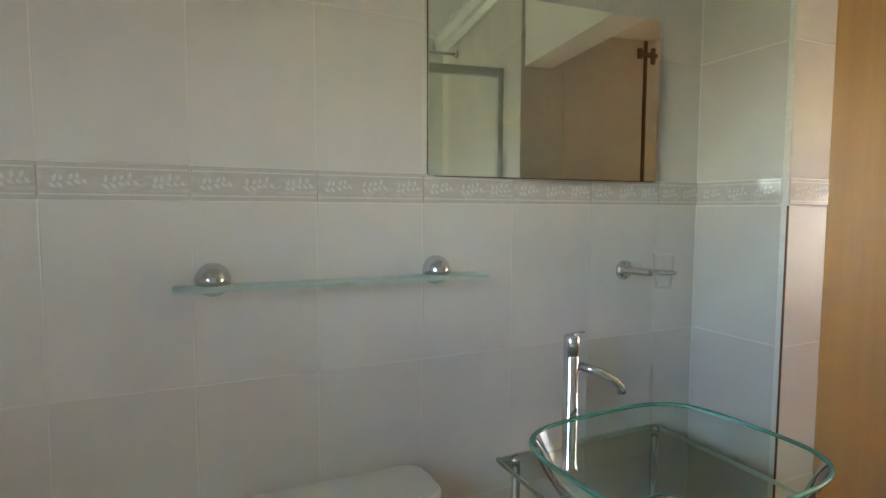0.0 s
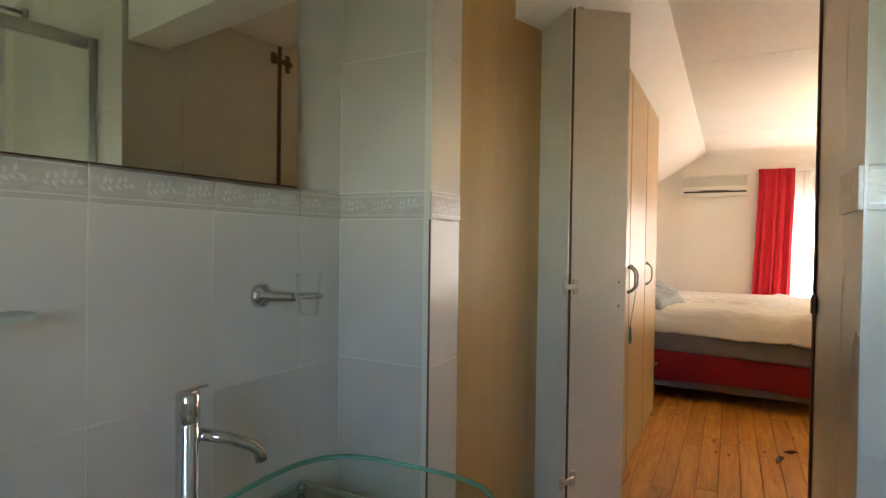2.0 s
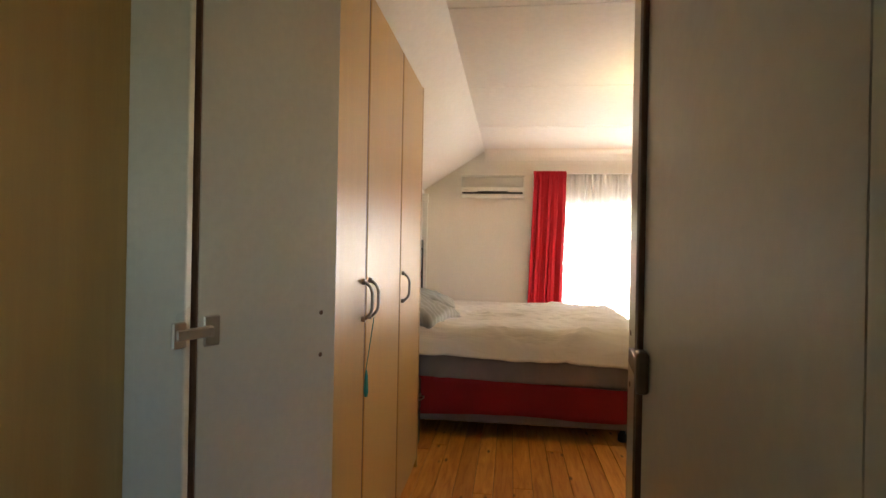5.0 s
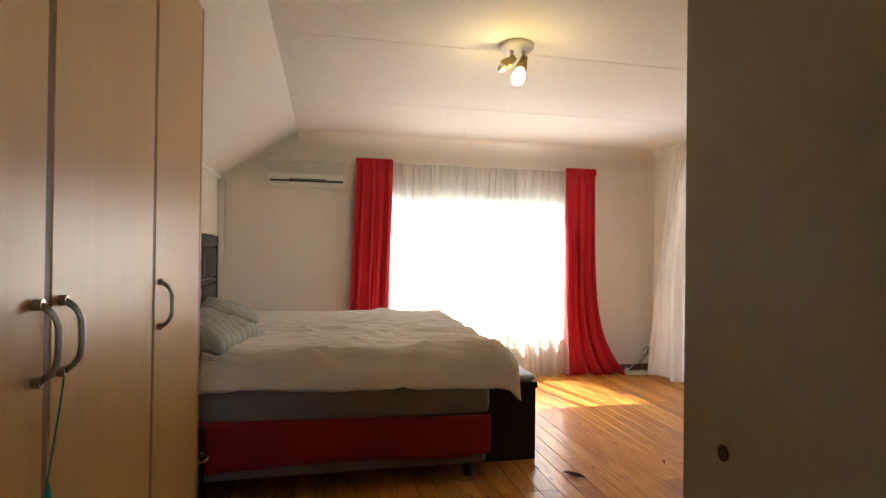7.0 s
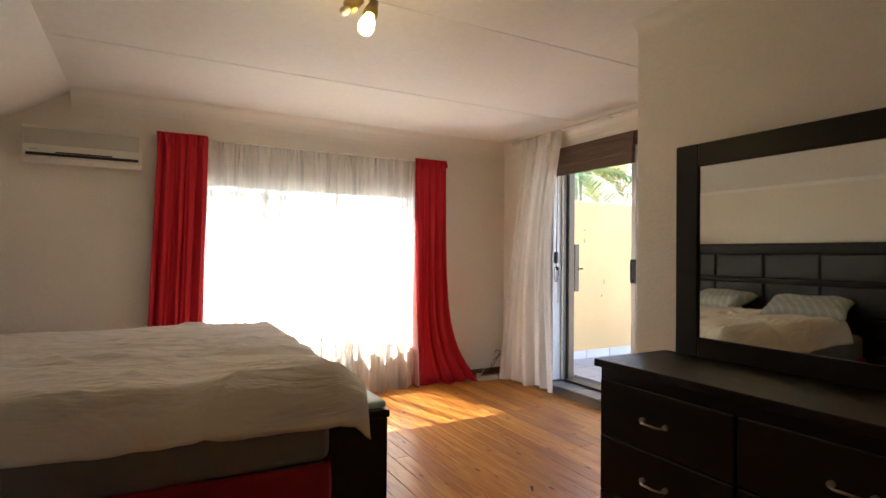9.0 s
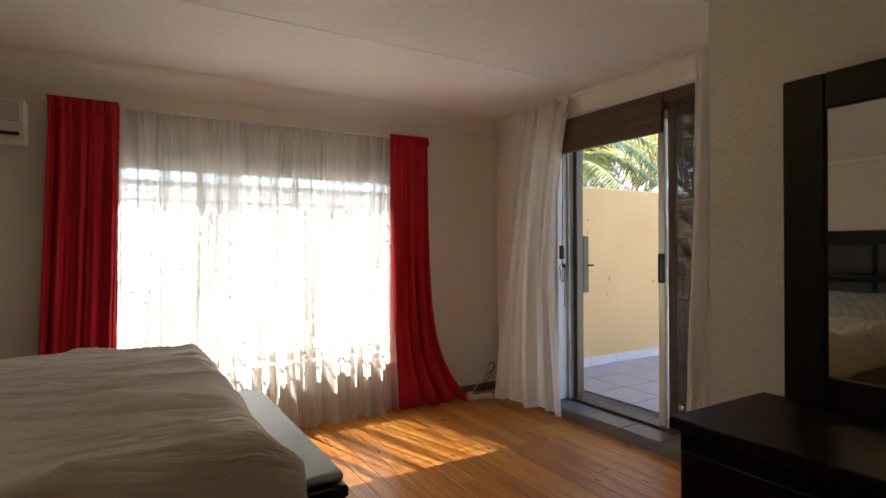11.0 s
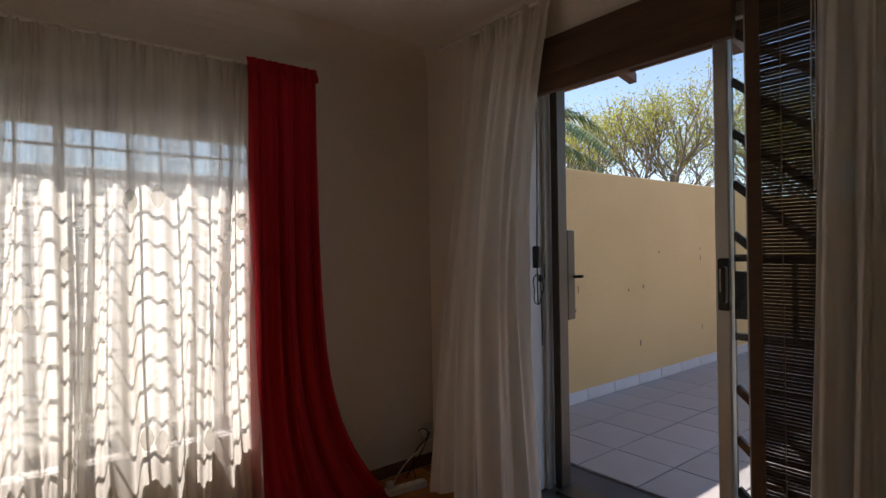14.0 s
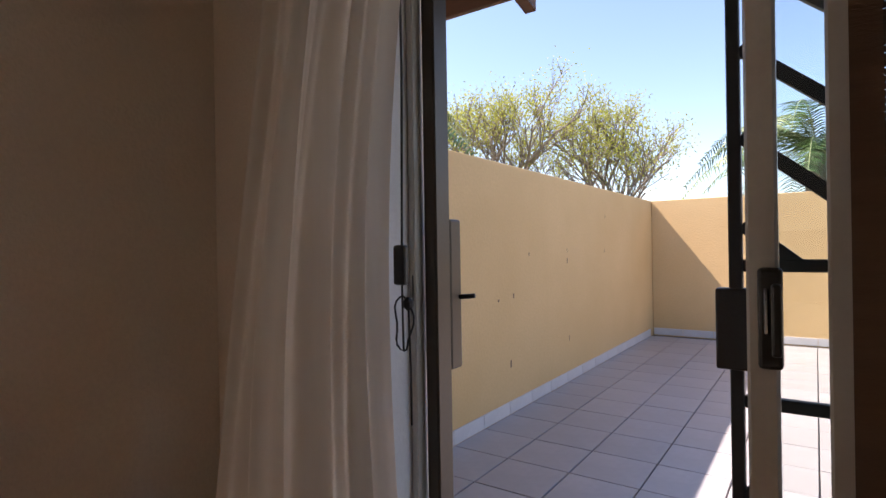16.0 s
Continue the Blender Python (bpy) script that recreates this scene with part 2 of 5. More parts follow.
def sheer(name, colour, clear, tint, spread=0.08, lit=0.5):
    """Thin woven cloth: partly open weave, partly lit from behind, with the shade of pleats streaked into its colour.
    """
    m, nt, b = material(name, 0.9)
    v = coords(nt)
    weave = noise_tex(nt, coords(nt, (1, 1, 0.035)), 11, 3, 0.55)
    big = noise_tex(nt, v, 2.5, 4)
    tr = nt.nodes.new("ShaderNodeBsdfTranslucent")
    df = nt.nodes.new("ShaderNodeBsdfDiffuse")
    tp = nt.nodes.new("ShaderNodeBsdfTransparent")
    tp.inputs["Color"].default_value = (*tint, 1)
    c = ramp(nt, big, [(0.3, tuple(0.93 * a for a in colour)), (0.7, colour)])
    # upright streaks darken the colour like pleats where the cloth lies double
    c = mixed(nt, 1.0, c, ramp(nt, weave, [(0.36, (0.84, 0.83, 0.81)), (0.56, (1.0, 1.0, 1.0))]), "MULTIPLY")
    nt.links.new(c, tr.inputs["Color"])
    nt.links.new(c, df.inputs["Color"])
    m1, m2 = nt.nodes.new("ShaderNodeMixShader"), nt.nodes.new("ShaderNodeMixShader")
    m1.inputs[0].default_value = lit
    nt.links.new(df.outputs[0], m1.inputs[1])
    nt.links.new(tr.outputs[0], m1.inputs[2])
    mr = nt.nodes.new("ShaderNodeMapRange")
    mr.inputs["To Min"].default_value, mr.inputs["To Max"].default_value = max(0.0, clear - spread), clear + spread
    mr.inputs["From Min"].default_value, mr.inputs["From Max"].default_value = 0.39, 0.61
    nt.links.new(weave, mr.inputs["Value"])
    nt.links.new(mr.outputs["Result"], m2.inputs[0])
    nt.links.new(m1.outputs[0], m2.inputs[1])
    nt.links.new(tp.outputs[0], m2.inputs[2])
    nt.links.new(m2.outputs[0], nt.nodes["Material Output"].inputs["Surface"])
    return m


def glass(name, colour, rough=0.0, ior=1.45):
    m, nt, b = material(name, rough)
    b.inputs["Base Color"].default_value = (*colour, 1)
    b.inputs["Transmission Weight"].default_value = 1.0
    b.inputs["IOR"].default_value = ior
    v = coords(nt)
    bump(nt, b, noise_tex(nt, v, 3, 2), 0.01, 0.002)
    return m


def pane_glass():
    m, nt, b = material("window_glass", 0.0)
    tp = nt.nodes.new("ShaderNodeBsdfTransparent")
    tp.inputs["Color"].default_value = (0.93, 0.96, 0.95, 1)
    gl = nt.nodes.new("ShaderNodeBsdfGlossy")
    gl.inputs["Roughness"].default_value = 0.01
    fr = nt.nodes.new("ShaderNodeFresnel")
    mx = nt.nodes.new("ShaderNodeMixShader")
    nt.links.new(fr.outputs[0], mx.inputs[0])
    nt.links.new(tp.outputs[0], mx.inputs[1])
    nt.links.new(gl.outputs[0], mx.inputs[2])
    nt.links.new(mx.outputs[0], nt.nodes["Material Output"].inputs["Surface"])
    return m


def mirror_mat():
    m, nt, b = material("silvered_mirror", 0.02, 1.0)
    v = coords(nt)
    nt.links.new(ramp(nt, noise_tex(nt, v, 4, 4), [(0.3, (0.84, 0.86, 0.79)), (0.7, (0.87, 0.89, 0.82))]), b.inputs["Base Color"])
    return m


def border_mat():
    """Beige listello: a raised pale leaf motif on darker ground, ruled at both edges."""
    m, nt, b = material("leaf_border_tile", 0.22)
    v = coords(nt, (1, 1, 1))
    w = noise_tex(nt, coords(nt, (9, 9, 30)), 1.6, 3, 0.5, 1.6)
    col = ramp(nt, w, [(0.42, (0.54, 0.48, 0.405)), (0.54, (0.57, 0.51, 0.435)), (0.62, (0.61, 0.555, 0.48))])
    col = mixed(nt, ramp(nt, noise_tex(nt, v, 45, 3), [(0.4, (0.25,) * 3), (0.7, (0.0,) * 3)]), col, (0.49, 0.435, 0.365))
    nt.links.new(col, b.inputs["Base Color"])
    bump(nt, b, w, 0.25, 0.004)
    return m


def bulb_mat():
    m, nt, b = material("lit_bulb", 0.3)
    b.inputs["Base Color"].default_value = (1, 0.85, 0.5, 1)
    b.inputs["Emission Color"].default_value = (1.0, 0.74, 0.20, 1)
    b.inputs["Emission Strength"].default_value = 1.1
    return m


def striped_pillow():
    m, nt, b = material("striped_pillowcase", 0.85)
    v = coords(nt, (1, 1, 1), (0, 0, 28))
    wv = nt.nodes.new("ShaderNodeTexWave")
    wv.inputs["Scale"].default_value, wv.inputs["Distortion"].default_value = 5.0, 0.6
    nt.links.new(v, wv.inputs["Vector"])
    col = ramp(nt, wv.outputs["Fac"], [(0.0, (0.33, 0.335, 0.31)), (0.85, (0.36, 0.365, 0.34)), (0.94, (0.42, 0.425, 0.40))])
    nt.links.new(col, b.inputs["Base Color"])
    bump(nt, b, noise_tex(nt, v, 90, 3), 0.3, 0.004)
    return m


def thin_glass(name, tint, ior=1.2, sheen=1.0):
    """A wall of glass seen as one thin sheet: tinted clear, with a mirror sheen that grows at grazing angles."""
    m, nt, b = material(name, 0.0)
    tp = nt.nodes.new("ShaderNodeBsdfTransparent")
    tp.inputs["Color"].default_value = (*tint, 1)
    gl = nt.nodes.new("ShaderNodeBsdfGlossy")
    gl.inputs["Roughness"].default_value = 0.02
    fr = nt.nodes.new("ShaderNodeFresnel")
    fr.inputs["IOR"].default_value = ior
    mx = nt.nodes.new("ShaderNodeMixShader")
    mu = nt.nodes.new("ShaderNodeMath")
    mu.operation = "MULTIPLY"
    mu.inputs[1].default_value = sheen
    nt.links.new(fr.outputs[0], mu.inputs[0])
    nt.links.new(mu.outputs[0], mx.inputs[0])
    nt.links.new(tp.outputs[0], mx.inputs[1])
    nt.links.new(gl.outputs[0], mx.inputs[2])
    nt.links.new(mx.outputs[0], nt.nodes["Material Output"].inputs["Surface"])
    return m


FLOORWOOD = pine_floor()
NEWLEAF = sheer("young_leaf", (0.44, 0.45, 0.11), 0.0, (1.0, 1.0, 1.0), 0.0)
NET = sheer("white_net_curtain", (0.84, 0.82, 0.77), 0.17, (0.97, 0.96, 0.94), 0.17, 0.72)
MUSLIN = sheer("white_muslin_curtain", (0.93, 0.90, 0.84), 0.09, (0.95, 0.94, 0.9), 0.06, 0.3)
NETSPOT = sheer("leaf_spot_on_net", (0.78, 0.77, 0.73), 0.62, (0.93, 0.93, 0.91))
GREENGLASS = thin_glass("thick_green_glass", (0.86, 0.95, 0.91))
CLEARGLASS = thin_glass("clear_glass", (0.98, 0.99, 0.985), 1.3, 0.3)
OLDGILT = mottled("gilt_metal", (0.42, 0.31, 0.13), (0.52, 0.40, 0.19), 9, 0.35, 0.9, grain=120, strength=0.05)
OLDBRASS = mottled("worn_brass", (0.13, 0.085, 0.05), (0.21, 0.14, 0.085), 20, 0.38, 0.8, grain=90, strength=0.1)
GLASSEDGE = mottled("green_glass_edge", (0.10, 0.28, 0.20), (0.15, 0.38, 0.28), 14, 0.12, grain=60, strength=0.02)
FROSTED = glass("frosted_green_glass", (0.74, 0.87, 0.78), 0.5)
SHELFGLASS = mottled("frosted_shelf_glass", (0.46, 0.56, 0.47), (0.52, 0.62, 0.53), 4, 0.3, grain=60, strength=0.02)
PANE = pane_glass()
MIRROR = mirror_mat()
BORDER = border_mat()
MOTIF = mottled("pale_relief_glaze", (0.65, 0.62, 0.565), (0.70, 0.67, 0.615), 20, 0.22, grain=120, strength=0.05)
BULB = bulb_mat()
PILLOW = striped_pillow()

# ---- building helpers ----


def part(name, bm, mat, parent=None, label="", smooth=False):
    me = bpy.data.meshes.new(name)
    bm.to_mesh(me)
    bm.free()
    me.materials.append(mat)
    if smooth:
        me.polygons.foreach_set("use_smooth", [True] * len(me.polygons))
    ob = new(name, me)
    if parent is not None:
        ob.parent = parent
    if label:
        ob["label"] = label
    return ob


def thing(name, label, category, at=(0, 0, 0), turn=0.0, group="", kind=""):
    ob = new(name)
    ob.matrix_world = pose(*at, 0, 0, turn)
    return tagged(ob, label, category, group, kind)


def bm_box(a, c, bevel=0.0, seg=1, bm=None):
    bm = bm or bmesh.new()
    lo = [min(p, q) for p, q in zip(a, c)]
    hi = [max(p, q) for p, q in zip(a, c)]
    r = bmesh.ops.create_cube(bm, size=1)
    vs = r["verts"]
    for v in vs:
        v.co = [lo[i] + (v.co[i] + 0.5) * (hi[i] - lo[i]) for i in range(3)]
    if bevel:
        es = list({e for v in vs for e in v.link_edges})
        bmesh.ops.bevel(bm, geom=es, offset=bevel, segments=seg, affect="EDGES", profile=0.5)
    return bm


def bm_tube(points, radius, sides=8, bm=None, taper=None, cap=True):
    """A round bar along a line of points; taper gives a radius for each point."""
    bm = bm or bmesh.new()
    pts = [Vector(p) for p in points]
    rings = []
    ref = Vector((0.13, 0.31, 0.94)).normalized()
    for i, p in enumerate(pts):
        d = (pts[min(i + 1, len(pts) - 1)] - pts[max(i - 1, 0)]).normalized()
        side = d.cross(ref)
        if side.length < 0.05:
            side = d.cross(Vector((1, 0, 0)))
        side.normalize()
        up = side.cross(d)
        r = taper[i] if taper else radius
        rings.append([bm.verts.new(p + r * (math.cos(2 * math.pi * k / sides) * side + math.sin(2 * math.pi * k / sides) * up)) for k in range(sides)])
    for a, c in zip(rings, rings[1:]):
        for k in range(sides):
            bm.faces.new((a[k], a[(k + 1) % sides], c[(k + 1) % sides], c[k]))
    if cap:
        bm.faces.new(rings[0][::-1])
        bm.faces.new(rings[-1])
    return bm


def bm_lathe(profile, sides=24, centre=(0, 0, 0), bm=None, cap=True):
    """Turns (radius, height) pairs about z."""
    bm = bm or bmesh.new()
    c = Vector(centre)
    rings = [[bm.verts.new(c + Vector((r * math.cos(2 * math.pi * k / sides), r * math.sin(2 * math.pi * k / sides), h))) for k in range(sides)] for r, h in profile]
    for a, b in zip(rings, rings[1:]):
        for k in range(sides):
            bm.faces.new((a[k], a[(k + 1) % sides], b[(k + 1) % sides], b[k]))
    if cap:
        bm.faces.new(rings[0][::-1])
        bm.faces.new(rings[-1])
    return bm


def bm_prism(outline, axis, lo, hi):
    """Extrudes an outline of 2D points along an axis (0, 1 or 2) from lo to hi."""
    bm = bmesh.new()

    def at(p, h):
        q = list(p)
        q.insert(axis, h)
        return q
    a = [bm.verts.new(at(p, lo)) for p in outline]
    c = [bm.verts.new(at(p, hi)) for p in outline]
    bm.faces.new(a[::-1])
    bm.faces.new(c)
    n = len(a)
    for i in range(n):
        bm.faces.new((a[i], a[(i + 1) % n], c[(i + 1) % n], c[i]))
    bmesh.ops.recalc_face_normals(bm, faces=bm.faces)
    return bm


def bm_sheet(nu, nv, at, thick=0.0):
    """A grid surface; at(u, v) gives the place for u, v in 0..1."""
    bm = bmesh.new()
    g = [[bm.verts.new(at(i / nu, j / nv)) for i in range(nu + 1)] for j in range(nv + 1)]
    for j in range(nv):
        for i in range(nu):
            bm.faces.new((g[j][i], g[j][i + 1], g[j + 1][i + 1], g[j + 1][i]))
    bmesh.ops.recalc_face_normals(bm, faces=bm.faces)
    if thick:
        bmesh.ops.solidify(bm, geom=list(bm.faces), thickness=thick)
    return bm


def structure(name, bm, mat, label, category):
    return tagged(part(name, bm, mat), label, category, kind="structure")

# ---- structure ----
EAST, SOUTH, NORTH, CEIL = 8.06, -3.13, 1.62, 2.52
SLOPE_Y, SLOPE_Z = 0.88, 2.04


def boxes(*list_of):
    bm = bmesh.new()
    for a, c in list_of:
        bm_box(a, c, bm=bm)
    return bm


# bedroom window opening in the east wall, and the terrace door in the south wall
WY0, WY1, WZ0, WZ1 = -2.12, 0.05, 0.46, 2.06
structure("wall_east", boxes(((EAST, -3.41, -0.2), (8.26, WY0, 2.75)), ((EAST, WY1, -0.2), (8.26, 1.85, 2.75)),
          ((EAST, WY0, -0.2), (8.26, WY1, WZ0)), ((EAST, WY0, WZ1), (8.26, WY1, 2.75))), PLASTER, "cream textured plaster wall round the window", "wall")
DX0, DX1, DZ1 = 5.50, 7.26, 2.30
structure("wall_south", boxes(((DX1, -3.41, -0.2), (EAST, SOUTH, 2.75)), ((4.6, -3.41, -0.2), (DX0, SOUTH, 2.75)), ((DX0, -3.33, DZ1), (DX1, SOUTH, 2.75))),
          PLASTER, "cream textured plaster wall round the terrace door", "wall")
structure("wall_dresser", boxes(((2.35, -2.1, -0.2), (5.11, -1.88, 2.75)), ((4.9, SOUTH, -0.2), (5.11, -2.1, 2.75))), ROUGHPLASTER, "cream textured plaster wall behind the dresser", "wall")
structure("wall_north", boxes(((2.64, NORTH, -0.2), (EAST, 1.85, 2.3))), PLASTER, "cream plaster knee wall under the sloping ceiling", "wall")

bm = bmesh.new()
for a, c in ((2.4, 2.978), (2.986, 4.246), (4.254, 5.536), (5.544, 6.806), (6.814, EAST)):
    bm_box((a, SOUTH, CEIL), (c, SLOPE_Y, CEIL + 0.1), bm=bm)
bm2 = bm_prism([(SLOPE_Y, CEIL), (NORTH, SLOPE_Z), (NORTH, SLOPE_Z + 0.14), (SLOPE_Y, CEIL + 0.1)], 0, 2.4, EAST)
me_tmp = bpy.data.meshes.new("slope")
bm2.to_mesh(me_tmp)
bm2.free()
bm.from_mesh(me_tmp)
bm_box((2.4, -2.9, CEIL + 0.1), (8.2, 1.0, CEIL + 0.2), bm=bm)
structure("ceiling", bm, CEILING, "white boarded ceiling with one sloping side", "ceiling")


def cove(name, fixed, a, c, axis, sx, r=0.16):
    """Rounded plaster between wall and ceiling."""
    pts = [(fixed, CEIL), (fixed + sx * r, CEIL)] + [(fixed + sx * (r - r * math.sin(k / 6 * math.pi / 2)), CEIL - r + r * math.cos(k / 6 * math.pi / 2)) for k in range(1, 7)]
    pts[-1] = (fixed, CEIL - r)
    ob = structure(name, bm_prism(pts, axis, a, c), PLASTER, "rounded plaster junction of wall and ceiling", "cornice")
    return ob


cove("cornice", EAST - 0.001, SOUTH, SLOPE_Y, 1, -1)
cove("cornice", SOUTH + 0.001, 5.11, EAST, 0, 1)
cove("cornice", -1.879, 2.48, 5.11, 0, 1, 0.06)
structure("trim", bm_box((4.92, NORTH - 0.02, SLOPE_Z - 0.035), (EAST, NORTH - 0.001, SLOPE_Z + 0.005), 0.006), CEILING, "narrow white strip along the foot of the slope", "trim")

# partition of built-in cupboards between bathroom and bedroom
structure("wall_partition_south", boxes(((1.6678, -1.2, -0.05), (2.48, 0.335, 2.9)), ((2.35, -1.88, -0.05), (2.48, -1.2, 2.9))), PLASTER, "plain partition between bathroom and bedroom", "wall")
structure("wall_partition_north", boxes(((1.8478, 1.4048, -0.05), (2.05, 1.85, 2.9)), ((2.05, 1.43, -0.05), (2.64, 1.85, 2.9))), PLASTER, "plain partition between bathroom and bedroom", "wall")
structure("wall_bathroom_north", boxes(((-1.3, 1.7508, -0.05), (1.849, 1.95, 2.9))), GROUT, "bathroom wall carrying cream tiles", "wall")
structure("wall_bathroom_west", boxes(((-1.5, -1.2, -0.05), (-1.3, -0.4, 2.9)), ((-1.5, 0.5, -0.05), (-1.3, 1.95, 2.9)), ((-1.5, -0.4, -0.05), (-1.3, 0.5, 1.35)), ((-1.5, -0.4, 2.05), (-1.3, 0.5, 2.9))),
          CEILING, "white bathroom wall with a window", "wall")
structure("wall_bathroom_south", boxes(((-1.5, -1.4, -0.05), (2.35, -1.2, 2.9))), CEILING, "plain white bathroom wall", "wall")
structure("wall_header", boxes(((1.69, 0.337, 2.22), (1.86, 1.7495, 2.82))), PLASTER, "cream wall above the opening to the passage", "wall")
structure("ceiling_bathroom", boxes(((-1.5, -1.4, 2.82), (2.66, 1.95, 2.9))), CEILING, "white bathroom ceiling", "ceiling")
structure("floor_bathroom", boxes(((-1.5, -1.4, -0.1), (2.3, 1.95, 0.0))), TILE, "pale tiled bathroom floor", "floor")
structure("ceiling_trim", bm_prism([(-1.2, 2.82), (-1.2, 2.71), (-1.185, 2.71), (-1.10, 2.80), (-1.10, 2.82)], 0, -1.3, 1.56), CEILING, "white moulded cornice in the bathroom", "cornice")
bm = bm_prism([(1.666, 2.82), (1.666, 2.70), (1.651, 2.70), (1.625, 2.735), (1.60, 2.745), (1.575, 2.795), (1.56, 2.80), (1.56, 2.82)], 1, -1.2, 1.749)
structure("ceiling_trim", bm, CEILING, "white moulded cornice in the bathroom", "cornice")
structure("trim_header", boxes(((1.9, 0.345, 2.44), (2.56, 1.43, 2.5))), CREAMBOARD, "cream board over the cupboard passage", "trim")
structure("trim_panel_left", bm_prism([(2.05, 1.404), (2.62, 1.312), (2.62, 1.43), (2.05, 1.43)], 2, 0.0, 2.44), LIGHTWOOD, "beech laminate side panel of the passage", "panel")
structure("trim_panel_right", bm_prism([(1.95, 0.336), (2.50, 0.336), (2.50, 0.348), (1.95, 0.366)], 2, 0.0, 2.44), CREAMBOARD, "cream laminate side panel of the passage", "panel")
structure("trim_panel_edge", bm_prism([(1.671, 0.336), (1.948, 0.336), (1.948, 0.366), (1.671, 0.374)], 2, 0.0, 2.44), CREAMBOARD, "cream laminate strip beside the tiles", "panel")
structure("door_frame_left", bm_box((2.622, 1.186, 0.0), (2.642, 1.50, 2.44), 0.002), CREAMBOARD, "pale upright board beside the cupboard door", "door frame")
structure("door_frame_right", bm_box((2.502, 0.285, 0.0), (2.524, 0.356, 2.44), 0.002), BROWNEDGE, "brown upright edge beside the cupboard door", "door frame")

# skirting
for a, c in (((EAST - 0.016, SOUTH, 0), (EAST - 0.001, NORTH, 0.07)), ((7.36, SOUTH + 0.001, 0), (EAST - 0.018, SOUTH + 0.016, 0.07))):
    structure("baseboard", bm_box(a, c, 0.004), EAVEWOOD, "low brown timber skirting", "skirting")

# ---- terrace and outdoors ----
structure("ground", boxes(((-3000, -3000, -3.3), (3000, 3000, -3.0))), GROUND, "dry ground far below the terrace", "ground")
structure("wall_terrace_east", bm_box((8.27, -10.62, -3.0), (8.47, -3.34, 2.0), 0.006), OCHRE, "ochre painted plaster parapet wall", "wall")
structure("wall_terrace_south", bm_box((1.0, -10.62, -3.0), (8.265, -10.42, 2.0), 0.006), OCHRE, "ochre painted plaster parapet wall", "wall")
terrace = structure("floor_terrace", boxes(((1.0, -10.42, -0.25), (8.268, -3.335, -0.018))), TERR_GROUT, "terrace floor of large white tiles", "floor")
structure("wall_house_lower", boxes(((8.0, -3.3, -3.0), (8.26, 1.85, -0.2)), ((1.0, -3.33, -3.0), (4.6, -3.1, 2.75))), PLASTER, "plain house wall beside the terrace", "wall")

# roof edge over the terrace door: sloping boards, fascia, rafter tails
eave = thing("roof_eave", "brown stained timber roof edge over the terrace door", "eave", kind="structure")
part("boarding", bm_prism([(-3.335, 2.65), (-4.02, 2.49), (-4.02, 2.52), (-3.335, 2.68)], 0, 3.2, 8.24), EAVEWOOD, eave)
part("fascia", bm_box((3.2, -4.05, 2.39), (8.24, -4.022, 2.53), 0.004), EAVEWOOD, eave)
for k in range(8):
    x = 4.02 + 0.62 * k - 0.53
    part("rafter", bm_prism([(-3.335, 2.53), (-3.94, 2.375), (-4.10, 2.34), (-4.10, 2.39), (-4.02, 2.49), (-3.335, 2.65)], 0, x, x + 0.05), EAVEWOOD, eave)

# ---- bedroom things ----


def bow_handle(parent, x, y, z, length=0.17, vertical=True, out=(0, -1)):
    """A bowed bar on two round feet, standing out from a front that faces out."""
    pts = []
    for k in range(11):
        s = k / 10 * 2 - 1
        d = 0.010 + 0.030 * (1 - s ** 4)
        if vertical:
            pts.append((x + out[0] * d, y + out[1] * d, z + s * length / 2))
        else:
            pts.append((x + s * length / 2, y + out[1] * d, z - 0.006 * s * s))
    h = part("handle", bm_tube(pts, 0.0065 if vertical else 0.0045, 8), STEEL, parent, "bowed brushed nickel handle", True)
    for s in (-1, 1):
        p = (x, y, z + s * length / 2) if vertical else (x + s * length / 2, y, z)
        part("foot", bm_tube([p, (p[0] + out[0] * 0.014, p[1] + out[1] * 0.014, p[2])], 0.011, 10), STEEL, h)
    return h


wardrobe = thing("wardrobe", "tall beech laminate wardrobe with three doors", "wardrobe")
FR = 1.10
part("carcass", bm_prism([(FR + 0.022, 0.0), (NORTH - 0.005, 0.0), (NORTH - 0.005, 2.02), (FR + 0.022, 2.33)], 0, 3.07, 4.89), LIGHTWOOD, wardrobe)
part("end_panel", bm_prism([(FR + 0.002, 0.0), (NORTH - 0.005, 0.0), (NORTH - 0.005, 2.02), (FR + 0.002, 2.33)], 0, 4.892, 4.91), LIGHTWOOD, wardrobe)
for a, c, hx in ((3.075, 3.625, 3.588), (3.648, 4.262, 3.682), (4.285, 4.868, 4.325)):
    d = part("door", bm_box((a, FR, 0.06), (c, FR + 0.019, 2.32), 0.003), LIGHTWOOD, wardrobe)
    part("edge_strip", bm_box((c + 0.0008, FR + 0.002, 0.06), (c + 0.0222, FR + 0.019, 2.32), 0.001), BROWNEDGE, d, "dark brown edge strip")
    bow_handle(d, hx, FR, 1.145, 0.14)
part("plinth", bm_box((3.075, FR + 0.03, 0.001), (4.89, FR + 0.05, 0.06), 0.002), BROWNEDGE, wardrobe)

# tassel on the first door's handle
tas = thing("key_tassel", "thin teal tassel hanging from a wardrobe handle", "tassel")
part("cord", bm_tube([(3.606, FR - 0.042, 1.08), (3.612, FR - 0.03, 1.0), (3.616, FR - 0.012, 0.88)], 0.0016, 6), TEAL, tas)
